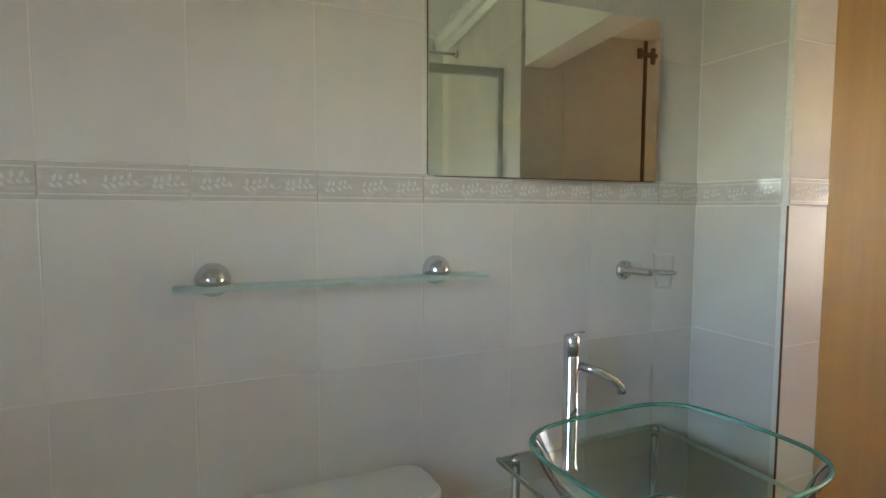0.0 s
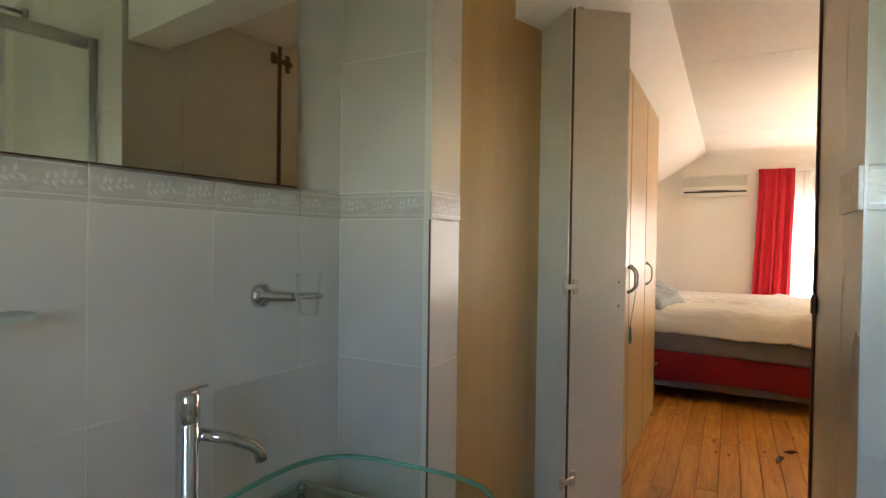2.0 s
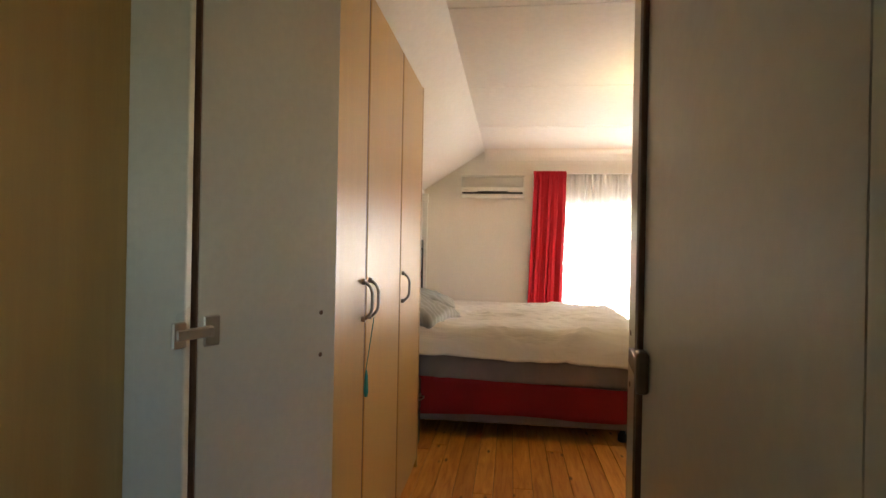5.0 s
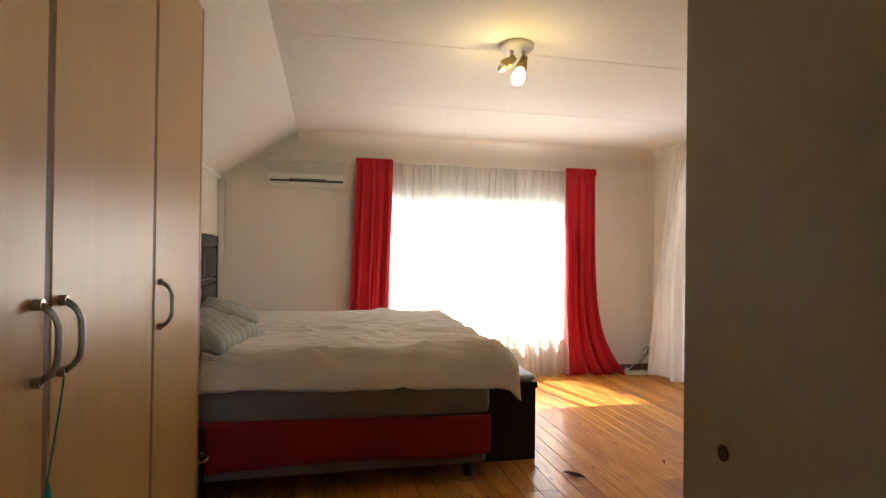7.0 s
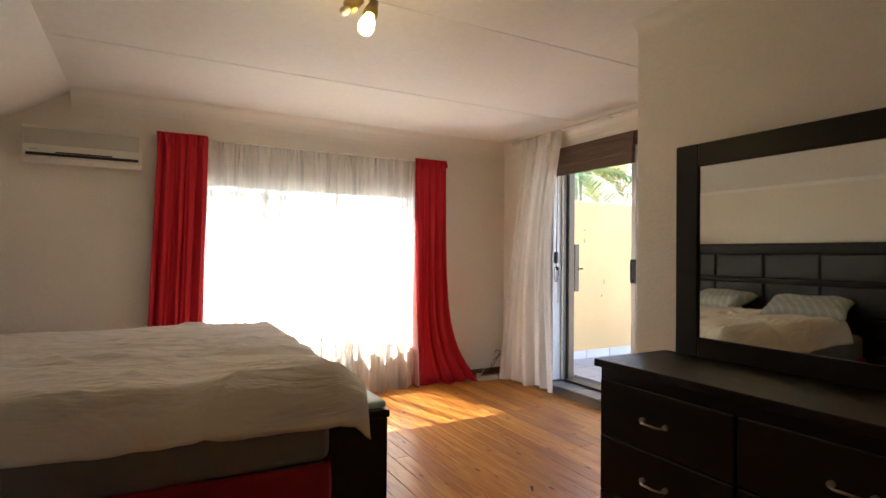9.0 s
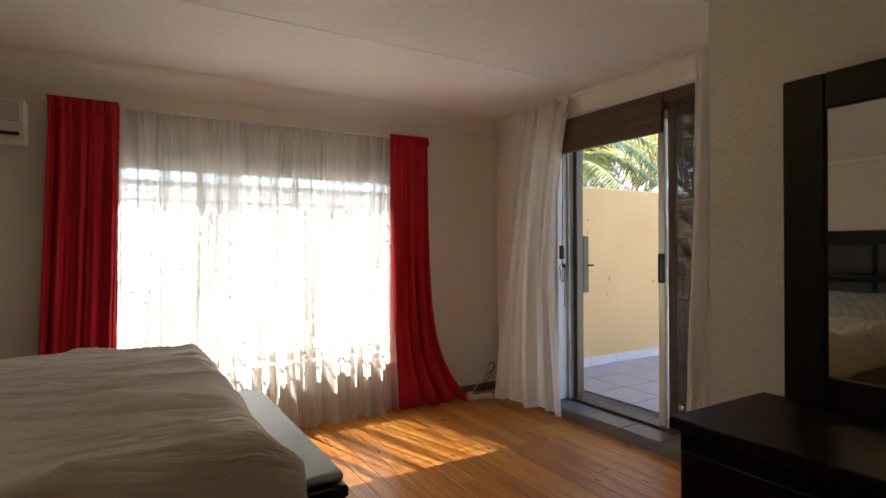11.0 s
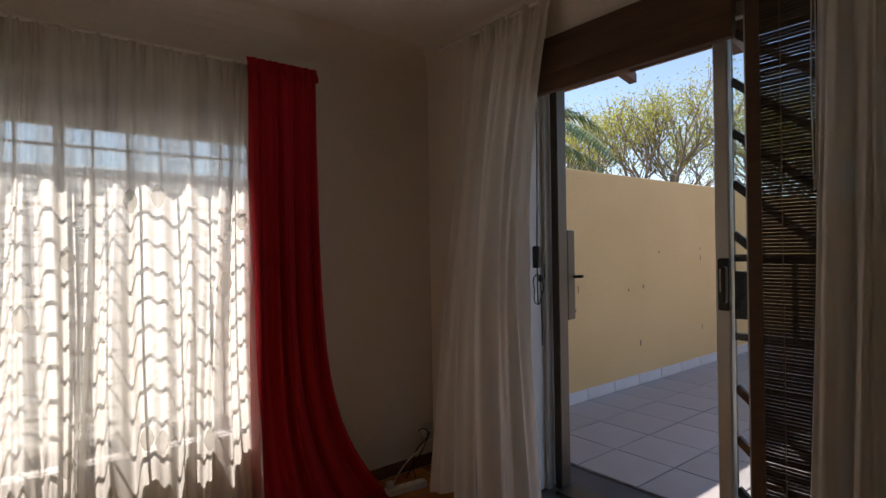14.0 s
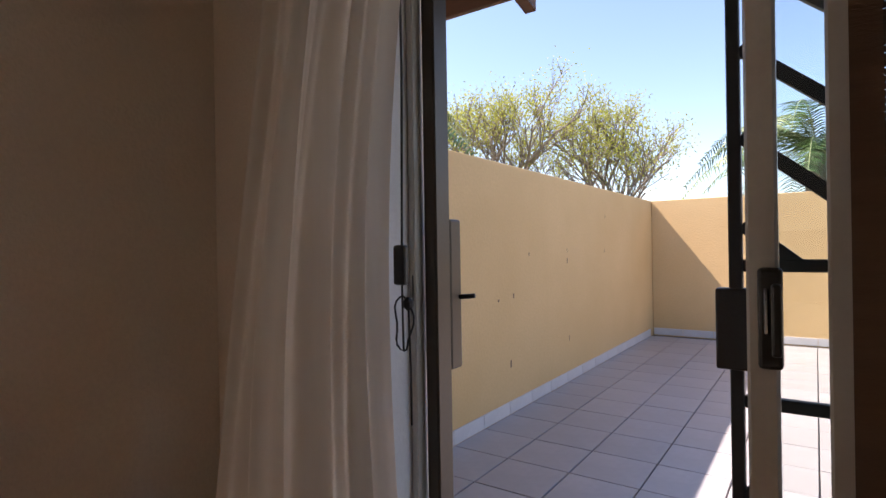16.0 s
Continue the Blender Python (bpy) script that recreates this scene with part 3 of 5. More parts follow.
part("tuft", bm_lathe([(0.003, 0.0), (0.006, -0.02), (0.009, -0.08), (0.006, -0.10)], 10, (3.616, FR - 0.014, 0.88)), TEAL, tas, "", True)


def cupboard_leaf(hinge, free, label, side):
    """A cream cupboard door standing open, hung on concealed hinges."""
    d = Vector((free[0] - hinge[0], free[1] - hinge[1], 0))
    turn = math.degrees(math.atan2(d.y, d.x))
    w = d.length
    t = thing("cupboard_door", label, "door", (hinge[0], hinge[1], 0.0), turn, "doors of the passage")
    y0, y1 = (0.0, 0.018) if side > 0 else (-0.018, 0.0)
    part("leaf", bm_box((0.0, y0, 0.03), (w, y1, 2.49), 0.003), CREAMBOARD, t)
    part("edge_strip", bm_box((-0.004, y0 - 0.001, 0.03), (-0.0005, y1 + 0.001, 2.49)), BROWNEDGE, t, "dark brown edge strip")
    fy = y0 if side > 0 else y1
    o = -1 if side > 0 else 1
    for z in (0.35, 1.165, 2.36):
        if side < 0:
            h = part("hinge", bm_box((0.036, fy, z - 0.05), (0.070, fy + o * 0.007, z + 0.05), 0.006, 2), OLDBRASS, t, "worn brass hinge plate")
            part("arm", bm_box((-0.05, fy + o * 0.012, z - 0.016), (0.068, fy + o * 0.026, z + 0.014), 0.005, 2), OLDBRASS, h)
            part("knuckle", bm_tube([(0.063, fy + o * 0.0075, z), (0.063, fy + o * 0.020, z)], 0.013, 10), OLDBRASS, h)
            part("mount", bm_box((-0.085, fy + o * 0.010, z - 0.03), (-0.051, fy + o * 0.028, z + 0.032), 0.005, 2), OLDBRASS, h)
            continue
        h = part("hinge", bm_box((0.012, fy, z - 0.032), (0.052, fy + o * 0.006, z + 0.032), 0.003), STEEL, t, "nickel concealed hinge")
        part("arm", bm_box((-0.055, fy + o * 0.004, z - 0.011), (0.03, fy + o * 0.016, z + 0.011), 0.003), STEEL, h)
        part("mount", bm_box((-0.062, fy + o * 0.002, z - 0.026), (-0.03, fy + o * 0.012, z + 0.026), 0.003), STEEL, h)
    for z in (1.06, 1.17):
        part("screw_hole", bm_tube([(w - 0.06, fy + o * 0.0004, z), (w - 0.06, fy + o * 0.002, z)], 0.006, 10), BROWNEDGE, t, "small dark screw hole")
    return t


cupboard_leaf((2.655, 1.180), (3.055, 1.024), "open cream cupboard door on nickel hinges", 1)
cupboard_leaf((2.532, 0.331), (2.895, 0.286), "open cream cupboard door on nickel hinges", -1)

# bed
bed = thing("bed", "unmade double bed, cream duvet over a red valance base", "bed")
BX0, BX1, BY0, BY1 = 5.47, 7.30, -0.36, 1.49
part("base", bm_box((BX0 + 0.02, BY0 + 0.02, 0.10), (BX1 - 0.02, BY1, 0.38), 0.02, 2), GREYCLOTH, bed, "pale base cloth")


def valance(u, v):
    p = u * (BX1 - BX0 + 2 * (BY1 - BY0))
    L = BY1 - BY0
    wob = 0.006 * math.sin(p * 9) + 0.004 * math.sin(p * 23 + 1) + 0.018 * v * (1 - v) * 4 * (0.6 + 0.4 * math.sin(p * 3))
    top = 0.385 + 0.05 * max(0.0, 1 - p / L)
    z = top - v * (top - 0.165 + 0.01 * math.sin(p * 5))
    if p < L:
        return (BX0 - 0.004 - wob, BY1 - p, z)
    if p < L + BX1 - BX0:
        return (BX0 + p - L, BY0 - 0.004 - wob * 1.4, z)
    return (BX1 + 0.004 + wob, BY0 + p - L - (BX1 - BX0), z)


part("valance", bm_sheet(160, 6, valance, 0.004), REDBASE, bed, "red cloth valance", True)
part("mattress", bm_box((BX0, BY0, 0.38), (BX1, BY1, 0.63), 0.05, 3), GREYCLOTH, bed, "pale grey striped mattress", True)
for x in (BX0 + 0.12, BX1 - 0.12):
    for y in (BY0 + 0.10, BY1 - 0.15):
        part("caster", bm_lathe([(0.03, 0.0), (0.035, 0.01), (0.035, 0.05), (0.02, 0.06), (0.02, 0.10)], 12, (x, y, 0)), BLACKSTEEL, bed, "", True)

headboard = thing("headboard", "dark wooden headboard with black padded panels", "headboard")
HX0, HX1 = 5.28, 7.46
part("board", bm_box((HX0, 1.535, 0.02), (HX1, 1.60, 1.45), 0.006, 2), DARKWOOD, headboard)
for z0, z1 in ((1.345, 1.44), (1.045, 1.085), (0.72, 0.77)):
    part("rail", bm_box((HX0 + 0.01, 1.505, z0), (HX1 - 0.01, 1.536, z1), 0.006, 2), DARKWOOD, headboard)
for z0, z1 in ((1.095, 1.335), (0.78, 1.035)):
    for k in range(4):
        w = (HX1 - HX0 - 0.06) / 4
        a = HX0 + 0.03 + k * w
        part("pad", bm_box((a + 0.014, 1.508, z0), (a + w - 0.014, 1.537, z1), 0.010, 3), BLACKPAD, headboard, "black padded panel", True)
for x in (HX1 - 0.004,):
    part("post", bm_box((x - 0.05, 1.50, 0.0), (x, 1.534, 1.44), 0.004), DARKWOOD, headboard)


def duvet(u, v):
    x = 5.385 + u * (7.52 - 5.385)
    y = -0.63 + v * (1.22 + 0.63)
    n = noise.noise(Vector((x * 1.3, y * 1.7, 3.1)))
    n2 = noise.noise(Vector((x * 5.5 + 2 * n, y * 2.1, 8.7)))
    n3 = noise.noise(Vector((x * 8.0 + 1.6 * y + 2 * n, y * 1.5, 1.7)))
    n4 = noise.noise(Vector((x * 11.0 + 4 * n, y * 7.0 + 2 * n2, 5.5)))
    z = 0.778 + 0.012 * n + 0.009 * n2 + 0.018 * n3 + 0.0025 * n4 + 0.014 * (1 - abs(noise.noise(Vector((x * 3.4 + 1.0 * y + n, y * 0.8, 4.4))))) ** 5 + 0.007 * (1 - abs(noise.noise(Vector((x * 6.0 - 1.4 * y + n, y * 1.6, 9.4))))) ** 5
    for f, amp, lean, ph in ((9.0, 0.015, 1.1, 2.2), (13.0, 0.011, -0.7, 6.1), (19.0, 0.008, 1.6, 3.7), (27.0, 0.005, -1.2, 7.9)):
        z += amp * (1 - abs(noise.noise(Vector((x * f * 0.5 + lean * y + 1.5 * n, y * 0.9 + 0.4 * n2, ph))))) ** 9
    dn, df, dfoot = BX0 + 0.07 - x, x - (BX1 - 0.04), -0.385 - y
    drop_near = 0.245 + 0.010 * math.sin(y * 4 + 1) + 0.004 * math.sin(y * 13) + 0.02 - 0.05 * v
    if dn > 0:
        s = min(1.0, dn / 0.155)
        z -= drop_near * (s ** 1.7)
        x = BX0 + 0.07 - dn * (1 - 0.35 * s) - 0.02 * n2 * s - 0.010 * math.sin(y * 5) * s
    if df > 0:
        s = min(1.0, df / 0.25)
        z -= 0.30 * s ** 1.6
        x = BX1 - 0.04 + df * (1 - 0.35 * s)
    if dfoot > 0:
        s = min(1.0, dfoot / 0.245)
        fall = (0.205 + 0.015 * n2) * s ** 1.5
        y = -0.385 - dfoot * (1 - 0.40 * s) + 0.012 * n3 * s
        if dn > 0:
            z = max(z - 0.10 * s, 0.475)
        else:
            z = max(z - fall, 0.545 + 0.012 * n4 + 0.006)
    return (x, y, z)


part("duvet", bm_sheet(260, 150, duvet, 0.012), LINEN, bed, "rumpled cream cotton duvet", True)


def pillow(name, at, turn, label, tilt=0.0, size=(0.33, 0.22, 0.07)):
    bm = bmesh.new()
    n = 22
    rows = {}
    for s in (1, -1):
        for i in range(n + 1):
            for j in range(n + 1):
                u, v = i / n * 2 - 1, j / n * 2 - 1
                edge = (1 - u ** 4) * (1 - v ** 4)
                if s < 0 and edge < 1e-6:
                    rows[s, i, j] = rows[1, i, j]
                    continue
                pinch = 1 - 0.07 * (1 - abs(v)) * abs(u) ** 2
                h = size[2] * max(edge, 0.0) ** 0.45 * (1 + 0.25 * noise.noise(Vector((u * 1.8 + at[0], v * 1.8, s))))
                rows[s, i, j] = bm.verts.new((u * size[0] * pinch, v * size[1] * (1 - 0.06 * (1 - abs(u)) * v * v), s * h + 0.012 * noise.noise(Vector((u * 5, v * 5, at[0])))))
        for i in range(n):
            for j in range(n):
                f = [rows[s, i, j], rows[s, i + 1, j], rows[s, i + 1, j + 1], rows[s, i, j + 1]]
                bm.faces.new(f if s > 0 else f[::-1])
    bmesh.ops.recalc_face_normals(bm, faces=bm.faces)
    ob = part(name, bm, PILLOW, None, "", True)
    ob.matrix_world = pose(*at, tilt, 0, turn)
    return tagged(ob, label, "pillow", "pillows on the bed")


pillow("pillow", (5.82, 1.23, 0.85), -14, "plump grey striped pillow on the bed", 18, (0.33, 0.22, 0.075))
pillow("pillow", (6.72, 1.28, 0.85), 8, "plump grey striped pillow near the headboard", 18, (0.33, 0.22, 0.075))

# storage bench at the foot of the bed
bench = thing("bench", "dark wooden bench with a pale blue padded top", "bench")
part("box", bm_box((5.765, -0.735, 0.0), (7.10, -0.385, 0.455), 0.005, 2), DARKWOOD, bench)
part("side_panel", bm_box((5.745, -0.745, 0.0), (5.765, -0.375, 0.49), 0.004), DARKWOOD, bench)
part("side_panel", bm_box((7.10, -0.745, 0.0), (7.12, -0.375, 0.49), 0.004), DARKWOOD, bench)
part("top_frame", bm_box((5.735, -0.755, 0.455), (7.13, -0.375, 0.495), 0.008, 2), DARKWOOD, bench)
part("cushion", bm_box((5.77, -0.75, 0.496), (7.12, -0.38, 0.535), 0.016, 3), BLUEPAD, bench, "pale blue padded top", True)

nightstand = thing("nightstand", "dark wooden bedside cabinet with one drawer", "bedside table")
part("body", bm_box((4.97, 1.16, 0.0), (5.255, 1.53, 0.50), 0.004), DARKWOOD, nightstand)
dr = part("drawer", bm_box((4.985, 1.142, 0.26), (5.24, 1.159, 0.47), 0.004), DARKWOOD, nightstand)
bow_handle(dr, 5.11, 1.142, 0.37, 0.10, False)
part("drawer", bm_box((4.985, 1.142, 0.04), (5.24, 1.159, 0.25), 0.004), DARKWOOD, nightstand)

# dresser and its mirror
dresser = thing("dresser", "dark stained dresser with six drawers", "dresser")
DXA, DXB, DYF, DYB = 3.62, 4.92, -1.40, -1.86
part("body", bm_box((DXA + 0.012, DYB, 0.0), (DXB - 0.012, DYF - 0.02, 0.815), 0.003), DARKWOOD, dresser)
part("top", bm_box((DXA, DYB - 0.005, 0.816), (DXB, DYF + 0.012, 0.85), 0.004, 2), DARKWOOD, dresser)
for c in range(2):
    for r in range(3):
        a = DXA + 0.025 + c * 0.63
        z = 0.04 + r * 0.243
        d = part("drawer", bm_box((a, DYF - 0.019, z), (a + 0.615, DYF, z + 0.235), 0.003), DARKWOOD, dresser)
        bow_handle(d, a + (0.27 if c == 0 else 0.325), DYF, z + 0.117, 0.11, False, (0, 1))

dm = thing("dresser_mirror", "large mirror in a wide dark wooden frame", "mirror")
MX0, MX1, MZ0, MZ1, MY = 3.67, 4.835, 0.851, 1.825, -1.845
for a, c in (((MX0, MY - 0.02, MZ0), (MX0 + 0.115, MY + 0.02, MZ1)), ((MX1 - 0.115, MY - 0.02, MZ0), (MX1, MY + 0.02, MZ1)),
             ((MX0 + 0.115, MY - 0.02, MZ1 - 0.105), (MX1 - 0.115, MY + 0.02, MZ1)), ((MX0 + 0.115, MY - 0.02, MZ0), (MX1 - 0.115, MY + 0.02, MZ0 + 0.09))):
    part("frame", bm_box(a, c, 0.004), DARKWOOD, dm)
part("mirror_glass", bm_box((MX0 + 0.11, MY - 0.01, MZ0 + 0.085), (MX1 - 0.11, MY + 0.008, MZ1 - 0.1)), MIRROR, dm, "silvered mirror glass")

# air conditioner
GRILLE = mottled("grey_grille", (0.52, 0.50, 0.43), (0.57, 0.55, 0.48), 4, 0.6, grain=200)
ac = thing("air_conditioner", "aged white split air conditioner on the wall", "air conditioner")
AY0, AY1 = 0.41, 1.145
part("casing", bm_prism([(EAST - 0.001, 1.965), (EAST - 0.10, 1.945), (EAST - 0.165, 1.975), (EAST - 0.185, 2.06), (EAST - 0.18, 2.185), (EAST - 0.15, 2.21), (EAST - 0.001, 2.21)], 1, AY0, AY1), WHITEPLASTIC, ac)
part("grille", bm_box((EAST - 0.192, AY0 + 0.015, 2.07), (EAST - 0.176, AY1 - 0.015, 2.185), 0.004), GRILLE, ac, "pale grey intake grille")
for k in range(7):
    part("slat", bm_box((EAST - 0.195, AY0 + 0.02, 2.078 + k * 0.015), (EAST - 0.190, AY1 - 0.02, 2.083 + k * 0.015)), GRILLE, ac)
part("outlet", bm_box((EAST - 0.184, AY0 + 0.02, 1.992), (EAST - 0.16, AY1 - 0.02, 2.012), 0.002), BLACKSTEEL, ac, "dark air outlet")
part("flap", bm_prism([(EAST - 0.19, 0.60), (EAST - 0.19, 0.95), (EAST - 0.186, 0.95), (EAST - 0.186, 0.60)], 2, 2.013, 2.022), BLACKSTEEL, ac)
part("badge", bm_box((EAST - 0.188, AY1 - 0.09, 2.03), (EAST - 0.183, AY1 - 0.04, 2.037)), STEEL, ac)

conduit = thing("conduit", "white plastic cable trunking in the wall corner", "conduit")
part("trunking", bm_box((EAST - 0.045, 1.555, 0.07), (EAST - 0.002, 1.615, 1.93), 0.004), WHITEPLASTIC, conduit)
part("cap", bm_box((EAST - 0.085, 1.545, 1.90), (EAST - 0.002, 1.615, 2.0), 0.01, 2), WHITEPLASTIC, conduit)

# ceiling lamp with two spots
lamp = thing("ceiling_lamp", "white ceiling lamp with two gilt spots, one lit", "lamp", (5.42, -0.47, CEIL - 0.001))
part("base", bm_lathe([(0.10, 0.0), (0.10, -0.016), (0.09, -0.026), (0.04, -0.032)], 32), WHITEPLASTIC, lamp, "", True)
for lit, foot, aim in ((True, (-0.005, -0.042), (-0.15, 0.35, -1.0)), (False, (0.0, 0.03), (0.1, 0.85, -0.75))):
    c = Vector((*foot, -0.03))
    d = Vector(aim).normalized()
    sp = part("spot", bm_tube([c, c + Vector((0, 0, -0.05))], 0.011, 10), STEEL, lamp)
    e = c + Vector((0, 0, -0.055))
    part("socket", bm_tube([e - d * 0.025, e - d * 0.02, e + d * 0.015, e + d * 0.02, e + d * 0.055], 0.03, 16, taper=[0.012, 0.020, 0.024, 0.029, 0.034]), OLDGILT, sp, "gilt metal lamp holder", True)
    bl = bm_lathe([(0.012, 0.0), (0.02, 0.03), (0.031, 0.06), (0.034, 0.085), (0.028, 0.105), (0.012, 0.116)], 18)
    bm_m = d.to_track_quat("Z", "Y").to_matrix().to_4x4()
    for v in bl.verts:
        v.co = bm_m @ (v.co * (1.1 if lit else 0.6)) + e + d * 0.03
    part("bulb", bl, BULB if lit else WHITEPLASTIC, sp, "lit yellow bulb" if lit else "", True)

# ---- window, bars, curtains on the east wall ----
win = tagged(new("window_1"), "bronze framed window with white burglar bars", "window", kind="structure")
GX = 8.17
for a, c in (((GX - 0.025, WY0, WZ0), (GX + 0.025, WY0 + 0.05, WZ1)), ((GX - 0.025, WY1 - 0.05, WZ0), (GX + 0.025, WY1, WZ1)),
             ((GX - 0.025, WY0 + 0.05, WZ0), (GX + 0.025, WY1 - 0.05, WZ0 + 0.05)), ((GX - 0.025, WY0 + 0.05, WZ1 - 0.18), (GX + 0.025, WY1 - 0.05, WZ1)),
             ((GX - 0.022, -1.265, WZ0 + 0.05), (GX + 0.022, -1.23, WZ1 - 0.18)), ((GX - 0.022, -0.57, WZ0 + 0.05), (GX + 0.022, -0.54, WZ1 - 0.18))):
    part("window_frame", bm_box(a, c, 0.003), ALU_BRONZE, win)
for a, c in ((WY0 + 0.05, -1.265), (-1.23, -0.57), (-0.54, WY1 - 0.05)):
    p = part("pane", bm_box((GX - 0.003, a, WZ0 + 0.05), (GX + 0.003, c, WZ1 - 0.18)), PANE, win)
    p.visible_shadow = False
part("window_sill", bm_box((EAST - 0.03, WY0 - 0.03, WZ0 - 0.02), (GX - 0.026, WY1 + 0.03, WZ0 + 0.002), 0.004), REVEAL, win)
bars = thing("burglar_bars", "white painted steel burglar bars in the window", "burglar bars")
for k in range(11):
    z = WZ0 + 0.08 + k * 0.125
    part("bar", bm_tube([(GX - 0.05, WY0 + 0.002, z), (GX - 0.05, WY1 - 0.002, z)], 0.007, 6), CEILING, bars)
for k in range(16):
    y = WY0 + 0.10 + k * 0.132
    part("bar", bm_box((GX - 0.062, y - 0.006, WZ0 + 0.003), (GX - 0.056, y + 0.006, WZ1 - 0.003)), CEILING, bars)


def curtain(name, mat, label, top_a, top_b, bot_a, bot_b, z0, z1, folds, amp, normal, seed, nu=140, nv=26, bulge=None, header=0.07, hem=0.03, thick=0.0, flare=1.25, sway=None):
    """Gathered cloth between two lines; folds deepen downwards, a gathered header at the top."""
    rnd = random.Random(seed)
    ph = [rnd.uniform(0, 6.28) for _ in range(6)]
    ta, tb, ba, bb = (Vector(p) for p in (top_a, top_b, bot_a, bot_b))
    nrm = Vector(normal)

    def at(u, v):
        w = u + 0.018 * math.sin(2 * math.pi * u * 2.3 + ph[0]) + 0.01 * math.sin(2 * math.pi * (u * 5.1 + v * 0.6) + ph[1])
        p = (ta.lerp(tb, w)).lerp(ba.lerp(bb, w), v ** flare)
        z = z1 + (z0 - z1) * v
        g = 2 * math.pi * folds
        wave = math.sin(g * u + ph[2] + 0.7 * math.sin(3 * v + ph[3])) + 0.45 * math.sin(g * 1.73 * u + ph[4] + v) + 0.25 * math.sin(g * 3.1 * u + ph[5])
        k = 0.35 + 0.65 * min(1.0, v * 1.8)
        if v * (z1 - z0) < header:
            k = 0.55
            wave += 0.9 * math.sin(g * 4 * u)
        off = amp * k * wave
        if bulge:
            off += bulge(u, v)
        q = p + nrm * off
        if sway:
            q.x += sway(u, v)
        return (q.x, q.y, z + (hem * 0.5 * math.sin(g * 0.5 * u + ph[0]) if v > 0.98 else 0.0))
    bm = bm_sheet(nu, nv, at, thick)
    return bm


CX = EAST - 0.085
rod_e = thing("curtain_rail", "thin white curtain rail above the window", "curtain rail")
part("rail", bm_box((CX - 0.008, -2.34, 2.232), (CX + 0.008, 0.33, 2.247), 0.003), CEILING, rod_e)
for y in (-2.25, -1.0, 0.25):
    part("bracket", bm_box((CX + 0.008, y - 0.012, 2.228), (EAST - 0.001, y + 0.012, 2.252), 0.003), CEILING, rod_e)

red_l = thing("curtain", "long gathered red curtain beside the window", "curtain", group="red curtains")
part("cloth", curtain("cloth", RED, "", (CX - 0.02, 0.305, 0), (CX - 0.02, -0.075, 0), (CX - 0.03, 0.39, 0), (CX - 0.03, -0.03, 0), 0.012, 2.25, 4.5, 0.022, (-1, 0, 0), 3, thick=0.003), RED, red_l, "", True)
part("header_tape", curtain("tape", RED, "", (CX - 0.028, 0.30, 0), (CX - 0.028, -0.07, 0), (CX - 0.03, 0.30, 0), (CX - 0.03, -0.07, 0), 2.18, 2.265, 9, 0.014, (-1, 0, 0), 5, 90, 4, header=0), RED, red_l, "", True)
red_r = thing("curtain", "long gathered red curtain pooling on the floor", "curtain", group="red curtains")


def pool(u, v):
    return 0.10 * max(0.0, v - 0.75) ** 2 * 16 * (0.4 + 0.6 * u)


part("cloth", curtain("cloth", RED, "", (CX - 0.02, -1.975, 0), (CX - 0.02, -2.325, 0), (CX - 0.03, -1.95, 0), (CX - 0.02, -2.67, 0), 0.008, 2.25, 4.5, 0.022, (-1, 0, 0), 11, bulge=pool, thick=0.003, flare=5.5), RED, red_r, "", True)
part("header_tape", curtain("tape", RED, "", (CX - 0.028, -1.975, 0), (CX - 0.028, -2.325, 0), (CX - 0.03, -1.975, 0), (CX - 0.03, -2.325, 0), 2.18, 2.265, 9, 0.014, (-1, 0, 0), 6, 90, 4, header=0), RED, red_r, "", True)
net = thing("net_curtain", "sheer white net curtain across the window", "curtain")
part("cloth", curtain("net", NET, "", (CX + 0.012, -0.03, 0), (CX + 0.012, -2.03, 0), (CX - 0.03, 0.02, 0), (CX + 0.012, -1.99, 0), 0.01, 2.235, 17, 0.032, (-1, 0, 0), 21, 460, 24, bulge=lambda u, v: 0.19 * (max(0, v - 0.55) / 0.45) ** 2 * (1 - 0.55 * u) * min(1.0, u * 8 + 0.25)), NET, net, "", True)
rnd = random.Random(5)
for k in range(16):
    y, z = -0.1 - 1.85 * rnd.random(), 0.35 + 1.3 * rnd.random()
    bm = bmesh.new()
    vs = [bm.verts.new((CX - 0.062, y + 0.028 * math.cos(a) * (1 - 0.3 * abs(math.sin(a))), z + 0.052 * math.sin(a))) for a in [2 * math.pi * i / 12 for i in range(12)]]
    bm.faces.new(vs)
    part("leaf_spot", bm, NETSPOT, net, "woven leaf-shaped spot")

# ---- terrace door ----
sill = structure("door_sill", bm_box((DX0, -3.33, 0.0), (DX1 + 0.08, SOUTH + 0.13, 0.075), 0.004), SLATE, "dark grey step tiled at the terrace door", "step")
for k in range(5):
    x = DX0 + 0.01 + k * 0.33
    part("tile", bm_box((x, SOUTH - 0.07, 0.0755), (min(x + 0.322, DX1 + 0.07), SOUTH + 0.125, 0.083), 0.003), SLATE, sill)
structure("door_reveal", bm_box((DX1, -3.33, 0.075), (DX1 + 0.10, SOUTH + 0.004, 2.28), 0.004), REVEAL, "white painted door reveal", "door reveal")
slider = tagged(new("door_1"), "sliding glass door with pale aluminium stiles, open", "door", kind="structure")
YD = -3.25
part("jamb", bm_box((7.236, YD - 0.06, 0.083), (DX1 - 0.001, YD + 0.116, DZ1), 0.004), REVEAL, slider, "white painted jamb")
